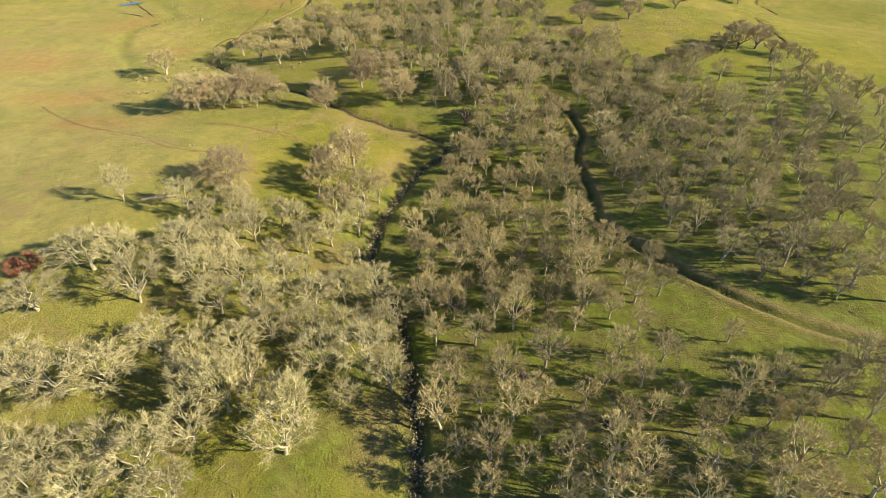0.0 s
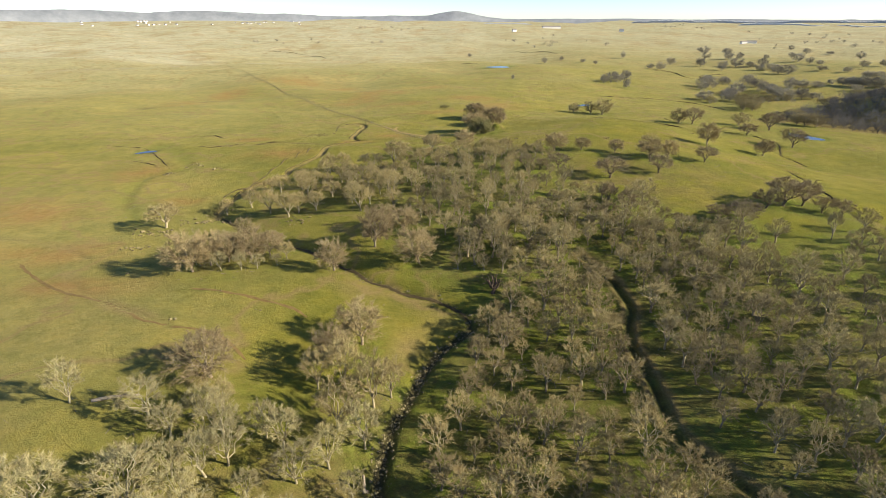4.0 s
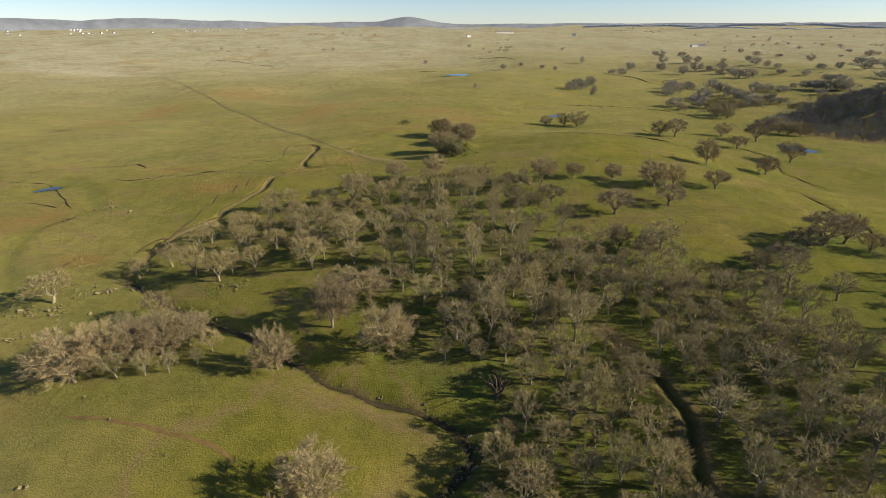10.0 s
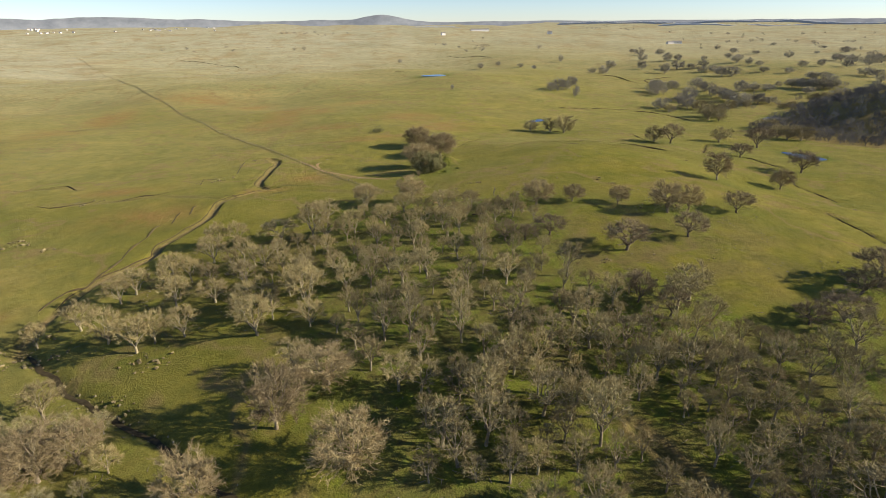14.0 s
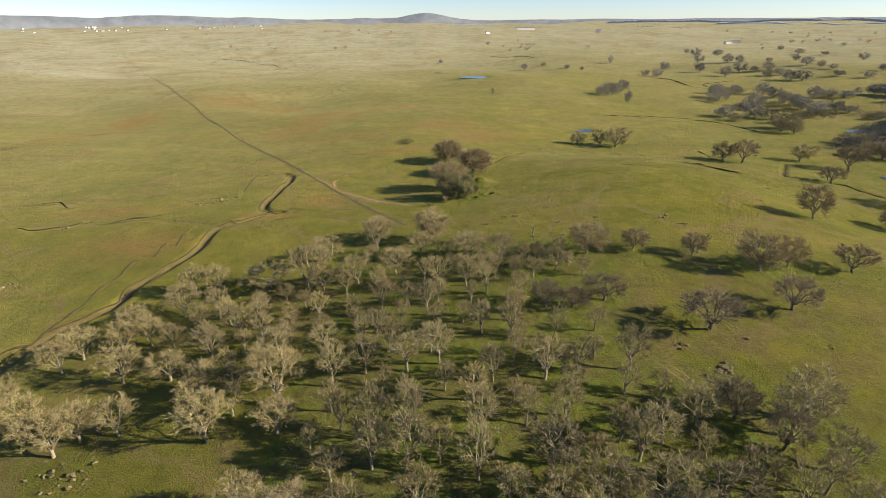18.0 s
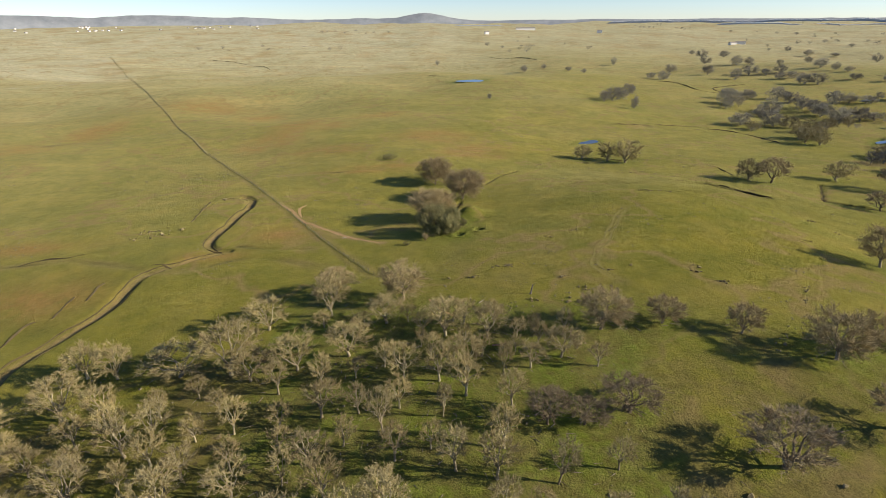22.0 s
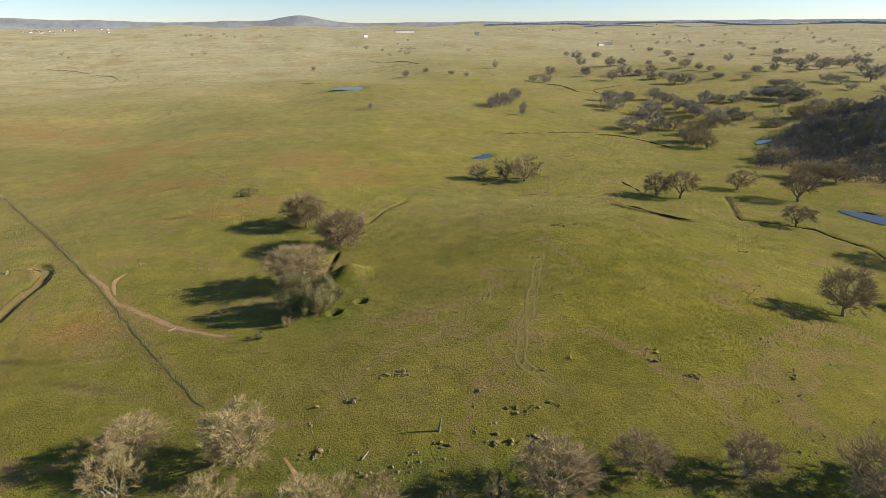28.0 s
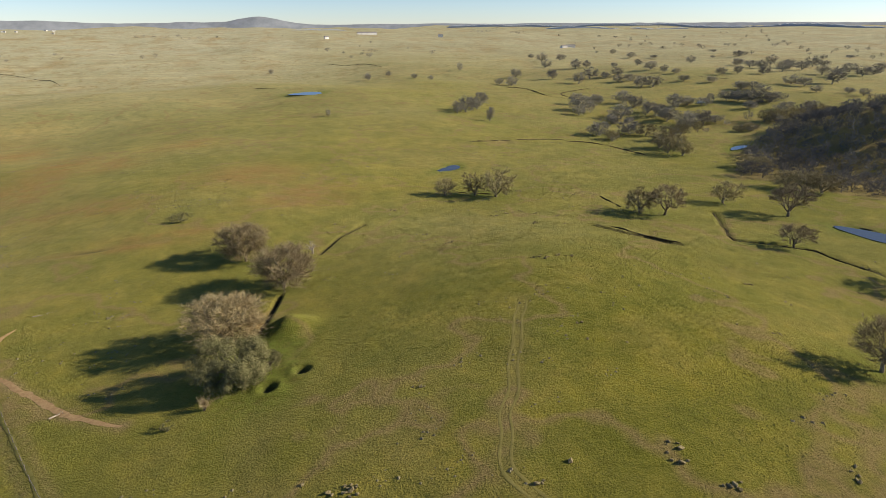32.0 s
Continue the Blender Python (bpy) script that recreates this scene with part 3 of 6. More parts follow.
BROWN_OAKS_3 = [(61.4, 261.2, 11.8, 10.6), (69.7, 258.8, 11.5, 12.5), (81.5, 257.6, 11, 12.1), (58.6, 275.6, 9.8, 15.1), (47.9, 276.2, 10, 13.4), (37.1, 277.2, 10, 13.4), (27.8, 286.5, 12.2, 13.9), (-57.5, 318.8, 9.8, 10.7), (-61.2, 333.4, 11, 13.6), (-40.3, 330.5, 10.9, 13.5), (-23.5, 315.9, 11.9, 10.7), (-15.3, 319.7, 10.8, 10.9), (-3.8, 318.8, 10.5, 12.9), (4.7, 320.6, 10.9, 11), (-10.9, 288.4, 13.2, 11.2), (-3.8, 286.9, 13.2, 11.1), (-1.9, 265.7, 9.2, 11.5), (-36.7, 279.7, 10, 10.6), (17.3, 277.4, 10.3, 9.7), (29, 278.6, 10.2, 10.8), (51.2, 270, 10.1, 8.8), (12.4, 255.1, 13.7, 14), (42.1, 250.6, 10.9, 12.4), (53.6, 255.1, 9.2, 9.7)]
BROWN_OAKS_4 = [(73.9, 272.8, 10.3, 9.1), (82.8, 269.1, 8.8, 10.6), (114.7, 264.9, 6.8, 10.6), (123.3, 265.7, 11.1, 14.1), (82.8, 244, 8.7, 9.2), (-40.7, 372.8, 15.3, 13.5), (-34.4, 369.1, 7.4, 11.4), (-22.7, 371.5, 9.6, 10.4), (-9.5, 374.8, 8.8, 11.7), (-36.1, 394.4, 8.3, 12.9), (-17.8, 398.7, 12, 9.8), (4.6, 403.4, 11.9, 15.5), (-4.2, 351.6, 7.3, 7), (1.7, 344.8, 10.6, 7.4), (-56.3, 346.5, 9.5, 10.1), (-52, 350.9, 8.8, 9.4), (-40.2, 338, 8.1, 9.6), (-49.3, 317.7, 8, 9.8), (-27.1, 330.9, 8.5, 10.6), (-17.8, 333.1, 8.5, 6.3), (-13.7, 337.8, 7.1, 11.1), (2.5, 325.7, 8.6, 8.9), (-10.8, 296.1, 13.4, 9.5), (-2.7, 295.4, 14.6, 10.5)]
BROWN_OAKS_5 = [(5.7, 310.2, 8.4, 6.7), (15.3, 347.7, 8.2, 5.2), (17.4, 332.6, 9.6, 9.2), (24.5, 319.9, 9.3, 7.2), (18.2, 312.5, 9.8, 8.1), (13.4, 295.3, 11.4, 10.5), (24.1, 297.4, 9.3, 7.3), (36.7, 327.9, 9.8, 6.7), (49.1, 330.2, 6.6, 6.2), (45.6, 364.9, 7.6, 8.3), (30.7, 360.4, 8.1, 3.9), (28.2, 376.5, 9.3, 8.8), (17, 379.6, 9.8, 12), (22, 362.5, 8.8, 7.5), (53.5, 313.9, 12.1, 10.9), (49.3, 305.2, 8, 6.5), (40.3, 314.4, 7.8, 9.6), (36.9, 306.1, 7.8, 7.8), (45.8, 319.2, 6, 7.2), (53, 290.9, 9.7, 13.6)]
BROWN_OAKS = BROWN_OAKS_1 + BROWN_OAKS_2 + BROWN_OAKS_3 + BROWN_OAKS_4 + BROWN_OAKS_5
DARK_OAKS_1 = [(37.8, 343, 8.1, 9), (45.6, 342.1, 6.2, 8.9), (56, 344.7, 7.4, 13.3), (58.9, 375.8, 11, 14.9), (76, 376.7, 7.4, 10.8), (95.6, 371.5, 8.1, 9.8), (113.9, 360.1, 13.1, 15.7), (125.5, 363.9, 10.9, 10.6), (147.5, 361.5, 8.6, 13.1), (81.9, 329.6, 10.4, 17.6), (111.7, 337.8, 9.5, 13.9), (71.6, 296.1, 10.1, 9.7), (78.5, 288, 9.3, 10.2), (144.9, 635.3, 13.5, 14.1), (156.3, 629.5, 18.2, 22), (128.1, 640, 11.2, 15.4), (216.2, 576.3, 14.1, 18.1), (226.3, 568.6, 15.3, 19.6), (278.7, 582.9, 12.8, 17), (291.3, 550.8, 16.1, 23.5), (250.6, 511.8, 10.7, 15.6), (348.5, 591.5, 13.8, 22), (356.5, 584.6, 13.6, 21.8), (347.3, 602.8, 12.2, 18.3)]
DARK_OAKS_2 = [(355.9, 726.9, 16.4, 23.3), (359.9, 713.5, 19.1, 19.9), (356.3, 747.7, 16, 25.2), (349.6, 759, 16.2, 25.6), (351.7, 802.2, 18.8, 25.4), (339.6, 808.2, 16.8, 23.3), (375, 662.2, 12, 18), (373.1, 647.4, 12.5, 17.4), (237.9, 939.5, 14.7, 20.5), (275.2, 978.4, 14.6, 17.9), (259.2, 896.1, 13.8, 7.9), (394.3, 939.1, 19.5, 26), (435.4, 967.1, 16.1, 18.9), (399.3, 1190.6, 23.1, 26)]
DARK_OAKS = DARK_OAKS_1 + DARK_OAKS_2

FAR_OAKS_1 = [(254, 957, 20.7, 24.9), (294, 1015, 18.1, 19.6), (271, 920, 13.9, 6.6), (492, 1342, 18.9, 22.2), (417, 1191, 15.2, 20.9), (403, 1210, 9.6, 15.4), (413, 1439, 16.5, 11.8), (769, 1847, 13.2, 18.2), (682, 1607, 23.9, 33.7), (644, 1511, 18.3, 23.6), (791, 1714, 18.4, 36.9), (521, 1249, 22.7, 20.7), (624, 1345, 21.8, 22.9), (649, 1348, 15.0, 18.5), (536, 1183, 23.4, 19.5), (585, 1229, 22.7, 33.0), (611, 1220, 12.4, 18.5), (636, 1221, 16.6, 20.7), (1134, 1987, 15.1, 18.8), (1082, 1813, 17.1, 30.8), (752, 1324, 13.9, 16.2), (715, 1236, 17.1, 25.7), (691, 1317, 11.4, 13.6), (605, 1171, 12.8, 19.7)]
FAR_OAKS_2 = [(625, 1167, 13.8, 19.7), (610, 1113, 20.5, 28.0), (620, 1097, 18.4, 27.6), (1116, 1751, 10.0, 23.2), (435, 1015, 17.5, 20.7), (417, 967, 20.9, 26.9), (461, 1009, 16.0, 17.6), (499, 1001, 17.6, 24.0), (496, 971, 15.5, 21.6), (488, 931, 14.7, 20.6), (486, 907, 15.7, 19.9), (440, 918, 17.8, 25.6), (385, 824, 18.2, 21.9), (350, 823, 15.5, 20.3), (414, 897, 10.9, 17.8), (392, 806, 14.2, 19.0), (366, 751, 16.0, 19.2), (349, 800, 10.4, 15.0), (716, 1197, 12.4, 14.5), (719, 1172, 10.1, 16.2), (685, 1108, 11.3, 18.9), (1017, 1481, 18.0, 22.1), (1394, 1825, 10.8, 18.0), (1197, 1611, 6.2, 15.5)]
FAR_OAKS_3 = [(1266, 1593, 24.8, 24.8), (1299, 1603, 11.0, 15.7), (776, 1130, 13.8, 17.8), (711, 1073, 11.0, 16.6), (818, 1132, 16.0, 16.0), (1082, 1405, 18.6, 31.9), (954, 1243, 14.8, 29.7), (945, 1206, 17.7, 28.7), (857, 1116, 15.0, 22.0), (1142, 1370, 19.7, 31.5), (917, 1134, 22.7, 28.8), (999, 1192, 24.4, 33.2), (985, 1153, 23.5, 34.2), (1086, 1217, 20.8, 32.3), (1359, 1419, 11.3, 17.0), (1121, 1222, 14.0, 25.7), (941, 1075, 17.7, 25.6), (848, 980, 20.9, 27.9), (935, 1038, 20.9, 30.3), (1045, 1106, 16.6, 33.3), (993, 1044, 15.5, 31.0), (1038, 1058, 13.9, 31.8), (1197, 1160, 17.0, 29.5), (1470, 1436, 10.2, 20.5)]
FAR_OAKS_4 = [(789, 999, 14.0, 24.4), (788, 976, 14.5, 23.8), (741, 916, 9.4, 17.2), (697, 1000, 12.7, 23.8), (706, 988, 11.8, 23.5), (695, 959, 9.7, 17.9), (619, 942, 15.6, 23.3), (626, 930, 15.4, 23.0), (630, 915, 16.6, 24.2), (640, 905, 15.0, 22.5), (649, 899, 14.9, 19.4), (596, 883, 10.8, 15.8), (768, 892, 9.2, 13.8), (764, 868, 10.4, 13.4), (537, 947, 18.3, 24.4), (557, 944, 12.2, 16.8), (570, 933, 12.1, 19.7), (612, 965, 8.8, 10.4), (478, 882, 17.9, 24.7), (473, 844, 18.2, 24.8), (499, 848, 18.5, 21.2), (454, 805, 11.0, 13.4), (513, 844, 10.6, 18.5), (419, 787, 12.8, 16.3)]
FAR_OAKS_5 = [(549, 813, 14.1, 17.9), (556, 805, 15.2, 20.3), (586, 811, 15.6, 23.3), (616, 823, 14.7, 18.7), (630, 816, 14.6, 21.3), (631, 861, 11.3, 18.4), (650, 845, 12.5, 18.1), (502, 785, 9.6, 16.9), (489, 786, 7.2, 13.2), (396, 777, 13.6, 17.0), (376, 741, 13.7, 15.8), (46, 1627, 10.0, 11.3), (217, 1398, 15.2, 15.2), (261, 1420, 9.0, 11.2), (299, 1368, 9.7, 13.0), (325, 1348, 9.6, 10.7), (91, 923, 8.0, 4.9)]
FAR_OAKS = FAR_OAKS_1 + FAR_OAKS_2 + FAR_OAKS_3 + FAR_OAKS_4 + FAR_OAKS_5
BANK_1 = [(-137.5, 337.9), (-134.7, 349.7), (-128.8, 355.1), (-126.5, 364.0), (-124.6, 370.8), (-123.3, 388.6), (-122.4, 394.2), (-121.1, 398.8), (-121.4, 408.3), (-119.4, 412.4)]
BANK_2 = [(-114.1, 413.5), (-115.1, 420.6), (-115.2, 427.7)]
BANK_3 = [(-109.2, 424.4), (-110.4, 434.5), (-109.4, 437.5)]
BANK_4 = [(-104.5, 507.4), (-106.3, 521.6), (-107.8, 543.1)]
BANK_5 = [(-196.7, 490.4), (-202.9, 498.7), (-209.7, 503.2), (-217.1, 501.3)]
BANK_6 = [(-98.6, 452.1), (-95.1, 452.7), (-90.3, 450.7)]
BANK_7 = [(-157.6, 460.6), (-151.8, 464.2), (-139.4, 465.6), (-133.9, 467.7)]
BANK_8 = [(-173.1, 462.1), (-179.5, 459.6), (-192.6, 456.5), (-204.0, 461.5)]
BANK_9 = [(-201.5, 403.7), (-218.2, 425.6), (-240.7, 453.2), (-255.3, 460.2), (-279.5, 465.0)]
BANK_10 = [(-210.7, 406.4), (-222.0, 412.6), (-232.0, 416.3)]
BANK_11 = [(-165.2, 322.3), (-164.4, 327.4), (-164.6, 333.1)]
BANK_12 = [(335.1, 727.4), (334.2, 760.8), (327.6, 779.6), (316.7, 792.6), (300.9, 798.0)]
BANK_13 = [(300.7, 809.3), (269.1, 808.4), (218.0, 800.7), (196.8, 797.0)]
BANK_14 = [(451.1, 1069.5), (426.2, 1094.5), (416.5, 1155.6), (392.3, 1168.8)]
BANK_15 = [(469.4, 1051.7), (458.2, 1100.2), (526.1, 1130.5)]
BANK_16 = [(317.0, 1001.5), (299.0, 1006.9)]
BANK_17 = [(48.7, 1166.8), (13.2, 1179.0)]
BANK_18 = [(279.6, 1580.9), (217.9, 1783.5), (148.5, 1978.0)]
BANK_19 = [(-333.9, 1560.2), (-393.3, 1665.9), (-486.9, 1797.7), (-564.3, 1833.4)]
BANK_21 = [(753.5, 1084.7), (733.3, 1127.7)]
BANK_22 = [(198.0, 522.1), (188.9, 531.4), (185.8, 541.0), (183.0, 554.0)]
BANK_23 = [(303.3, 500.3), (309.7, 515.2), (306.8, 524.4)]
BANK_24 = [(157.0, 635.6), (146.6, 639.2), (137.2, 645.8)]
BANK_25 = [(214.0, 588.0), (216.1, 613.2)]
NEAR_BANKS = [BANK_1, BANK_2, BANK_3, BANK_4, BANK_5, BANK_6, BANK_7, BANK_8, BANK_9, BANK_10, BANK_11, BANK_22, BANK_23, BANK_24, BANK_25]
FAR_BANKS = [BANK_12, BANK_13, BANK_14, BANK_15, BANK_16, BANK_17, BANK_18, BANK_19, BANK_21]
CATTLE_PATH = [(-191.1, 248.8), (-158.5, 224.0), (-127.1, 208.3), (-107.6, 195.1), (-92.8, 191.0), (-80.2, 187.5), (-74.4, 183.3), (-67.1, 176.0)]
CATTLE_PATH_SIDE = [(-104.6, 222.3), (-85.8, 217.6), (-71.0, 212.7), (-61.8, 208.4), (-54.9, 203.2)]
FIELD_ROAD = [(-900.0, 960.0), (-644.1, 1111.5), (-585.3, 1154.0), (-486.3, 1230.3), (-401.1, 1263.4), (-321.1, 1337.2), (-162.1, 1390.0), (21.5, 1543.1)]
RUST_SPOTS = [  # x, y and reach of each patch of rust-brown weeds
    (-131, 427, 26, 16), (-77, 459, 15, 6), (-112, 716, 22, 40), (-108, 780, 24, 45), (-80, 770, 22, 25), (-325, 700, 20, 30), (-306, 790, 22, 50), (-250, 915, 60, 40),
    (-165, 864, 24, 31), (43, 640, 26, 14), (-34, 825, 30, 20), (-36, 591, 26, 4), (-211, 387, 22, 18), (-159, 335, 13, 7), (-164, 479, 24, 8), (-185, 261, 30, 14),
    (-233, 311, 25, 19), (-124, 690, 16, 25), (52, 655, 26, 18), (-18, 600, 22, 5), (-55, 484, 12, 12), (-150, 225, 26, 10), (20, 700, 30, 30), (-60, 655, 30, 16),
]

LINE_BOX = {}


def polyline_distance(x, y, line, reach=45.0):
    """Distance to a polyline (far off: 1e9), and on which side (plus: to its right)."""
    if id(line) not in LINE_BOX:
        xs, ys = [p[0] for p in line], [p[1] for p in line]
        LINE_BOX[id(line)] = (min(xs), max(xs), min(ys), max(ys))
    x0, x1, y0, y1 = LINE_BOX[id(line)]
    full, turn = np.full(x.shape, 1e9), np.zeros(x.shape)
    sel = (x > x0 - reach) & (x < x1 + reach) & (y > y0 - reach) & (y < y1 + reach)
    if not sel.any():
        return full, turn
    u, v = x[sel], y[sel]
    best, side = np.full(u.shape, 1e9), np.zeros(u.shape)
    for (ax, ay), (bx, by) in zip(line, line[1:]):
        dx, dy = bx - ax, by - ay
        k = np.clip(((u - ax) * dx + (v - ay) * dy) / (dx * dx + dy * dy), 0, 1)
        d = np.hypot(u - ax - k * dx, v - ay - k * dy)
        s = np.sign((u - ax) * dy - (v - ay) * dx)
        near = d < best
        best, side = np.where(near, d, best), np.where(near, s, side)
    full[sel], turn[sel] = best, side
    return full, turn


def smooth_curve(line, step=4.0, sway=0.8):
    """The polyline rounded off and cut into short steps, with a slight meander."""
    pts = [Vector((*p, 0)) for p in line]
    out = []
    for i in range(len(pts) - 1):
        a, b, c, d = pts[max(i - 1, 0)], pts[i], pts[i + 1], pts[min(i + 2, len(pts) - 1)]
        n = max(2, int((c - b).length / step))
        for k in range(n):
            u = k / n
            q = 0.5 * (2 * b + (c - a) * u + (2 * a - 5 * b + 4 * c - d) * u * u + (3 * b - a - 3 * c + d) * u ** 3)
            out.append((q.x + sway * noise.noise(q * 0.11), q.y + sway * noise.noise(q * 0.11 + Vector((9, 9, 9)))))
    out.append((pts[-1].x, pts[-1].y))
    return out


GULLY = smooth_curve(GULLY, 3.0, 0.6)
CREEK, CUT, RILL_EAST, RILL_NORTH, RILL_POND, RILL_UP, SCARP = [smooth_curve(c) for c in (CREEK, CUT, RILL_EAST, RILL_NORTH, RILL_POND, RILL_UP, SCARP)]
TRAIL, WHEELS, WHEELS_LOW, SWALE = [smooth_curve(c) for c in (TRAIL, WHEELS, WHEELS_LOW, SWALE)]
RUTS = [smooth_curve(c) for c in (RUT_1, RUT_2, RUT_3, RUT_4, RUT_5, RUT_6, RUT_7, RUT_8, RUT_9)]
PONDS = [  # x, y, half-length, half-width, turn
    (153.0, 710.0, 11.0, 4.6, 35), (303.5, 513.5, 14.0, 6.0, -68), (433.0, 726.0, 17.0, 3.5, 20), (-238.0, 446.4, 7.0, 3.0, 40), (83.0, 1090.0, 19.0, 15.0, 5), (582.7, 948.3, 9.0, 4.0, 40),
]
MOUND, HOLES = (33.1, 496.0), [(34.9, 468.5), (26.3, 464.1)]


def wave(x, y, size, seed):
    """Smooth rolling, a few sines at odd angles."""
    z = np.zeros_like(x)
    for i in range(6):
        a = seed * 1.7 + i * 2.399
        z = z + np.sin((x * math.cos(a) + y * math.sin(a)) * 2 * math.pi / (size * (0.7 + 0.13 * i)) + seed + i * i) / 6
    return z


def rolling(x, y, size, seed):
    """Smooth uneven rise and fall from -1 to 1, about one hump for each size."""
    u, v = np.asarray(x, float) / size, np.asarray(y, float) / size
    i, j = np.floor(u), np.floor(v)
    a, b = u - i, v - j
    a, b = a * a * (3 - 2 * a), b * b * (3 - 2 * b)

    def knot(p, q):
        k = np.sin(p * 12.9898 + q * 78.233 + seed * 37.719) * 4375.8545
        return 2 * (k - np.floor(k)) - 1

    low = knot(i, j) * (1 - a) + knot(i + 1, j) * a
    high = knot(i, j + 1) * (1 - a) + knot(i + 1, j + 1) * a
    return low * (1 - b) + high * b


def pond_reach(x, y, pond):
    px, py, long, wide, turn = pond
    c, s = math.cos(radians(turn)), math.sin(radians(turn))
    u, v = ((x - px) * c + (y - py) * s) / long, (-(x - px) * s + (y - py) * c) / wide
    return np.hypot(u, v) * (1 + 0.12 * np.sin(3 * np.arctan2(v, u) + px))


def broad_height(x, y):
    z = np.full(np.shape(x), BASE, float)
    for a, b, r, k in SWELLS:
        z = z + k * np.exp(-((x - a) ** 2 + (y - b) ** 2) / r ** 2)
    r = np.hypot(x, y - 250)
    z = z + 4.0 * wave(x, y, 700, 3) * np.clip((r - 450) / 600, 0, 1) + 6.0 * wave(x, y, 1500, 5) * np.clip((r - 1000) / 1500, 0, 1)
    z = z + (7.5 * rolling(x, y, 150, 1) + 2.2 * rolling(x, y, 70, 2)) * np.clip((r - 330) / 260, 0, 1) + 12.0 * rolling(x, y, 420, 3) * np.clip((r - 650) / 500, 0, 1)
    z = z + 74.0 * np.clip((r - 1700) / 2900, 0, 1) ** 1.2
    bank = np.clip(1 - np.hypot((x - 575) / 165, (y - 660) / 150), 0, 1)
    return z + 40.0 * bank * bank * (3 - 2 * bank)


POND_LEVEL = [float(broad_height(np.array(p[0]), np.array(p[1]))) + (0.6 if p[1] > 900 else -0.5) for p in PONDS]


def ground_height(x, y):
    x, y = np.asarray(x, float), np.asarray(y, float)
    z = broad_height(x, y)
    z = z + 0.35 * wave(x, y, 30, 1) + 0.16 * wave(x, y, 9, 2)
    for line, depth, wide in ((CREEK, 2.0, 2.2), (GULLY, 1.5, 2.3), (CUT, 1.7, 1.25), (RILL_EAST, 0.9, 1.3), (RILL_NORTH, 0.7, 1.2), (RILL_POND, 0.9, 1.2), (RILL_UP, 1.2, 1.0), (TRENCH_LOW, 2.0, 0.75), (TRENCH_HIGH, 1.2, 0.9)):
        d, side = polyline_distance(x, y, line)
        z = z - depth * np.exp(-(d / wide) ** (2 if line is CREEK or line is CUT else 4) * 0.7) * (0.85 + 0.3 * wave(x, y, 24, depth))
        if line is CUT:
            z = z + 0.7 * np.exp(-((d - 2.7) / 1.3) ** 2) * (side < 0)
        if line is CREEK:
            z = z - 1.6 * np.exp(-(d / 14.0) ** 2)
    for line in RUTS:
        z = z - 0.4 * np.exp(-(polyline_distance(x, y, line)[0] / 1.5) ** 2) * (0.7 + 0.9 * wave(x, y, 40, 4))
    z = z - 0.8 * np.exp(-(polyline_distance(x, y, SWALE)[0] / 4.0) ** 2)
    d, side = polyline_distance(x, y, SCARP)
    z = z - 1.4 * np.exp(-(d / 2.0) ** 2) * (side > -1)
    z = z + 4.6 * np.exp(-(np.hypot(x - MOUND[0], y - MOUND[1]) / 6.5) ** 2)
    for hx, hy in HOLES:
        z = z - 2.2 * np.exp(-(np.hypot(x - hx, y - hy) / 1.5) ** 4) + 0.4 * np.exp(-((np.hypot(x - hx, y - hy) - 3.2) / 1.3) ** 2)
    for pond, level in zip(PONDS, POND_LEVEL):
        k = pond_reach(x, y, pond)
        z = np.where(k < 1.6, z + (np.minimum(z, level - 0.7) - z) * np.clip(1.6 - k, 0, 0.6) / 0.6, z)
    return z


def height_at(x, y):
    return float(ground_height(np.array([x]), np.array([y]))[0])


# ---- where the trees stand ----
def inside(x, y, poly):
    hit = False
    for (ax, ay), (bx, by) in zip(poly, poly[1:] + poly[:1]):
        if (ay > y) != (by > y) and x < (bx - ax) * (y - ay) / (by - ay) + ax:
            hit = not hit
    return hit


OAKS = [(x, y, h, w, "pale") for x, y, h, w in PALE_OAKS]
OAKS += [(x, y, h, w, "brown") for x, y, h, w in BROWN_OAKS]
for x, y, h, w in DARK_OAKS:
    if y > 700 and any(math.hypot(x - f[0], y - f[1]) < 22 for f in FAR_OAKS):
        continue
    most = (24, 26) if y < 560 else (17, 23) if y < 680 else (14, 18)
    OAKS.append((x, y, min(h, most[0]), min(w, most[1]), "dark"))
OAKS += [(218.5, 426.5, 11.0, 14.0, "dark"), (263.0, 466.0, 14.5, 20.0, "dark"), (-18.5, 414.5, 9.5, 13.0, "dark"), (-0.2, 390.4, 8.0, 11.0, "dark"), (-18.9, 392.1, 5.0, 5.5, "dark"), (-6.7, 387.4, 5.0, 6.0, "dark")]
OAKS = [(x, y, h, w, "dense" if 355 < y < 430 and (50 < x < 130 or y > 402 and x > -25) else "grey" if 355 < y < 430 and -60 < x < 50 else style) for x, y, h, w, style in OAKS]
OAKS += [(14.3, 495.5, 19.0, 30.0, "dense"), (18.4, 563.8, 20.0, 26.5, "dense"), (32.3, 532.0, 20.0, 29.0, "dense"), (175.5, 422.0, 15.0, 16.5, "dense")]
OAKS = [(x, y, h * (0.85 if -135 < x < -65 and 225 < y < 290 else 1.0), w, "grey" if style == "pale" and y > 150 or style == "brown" and x < 52 and y < 230 else style) for x, y, h, w, style in OAKS]
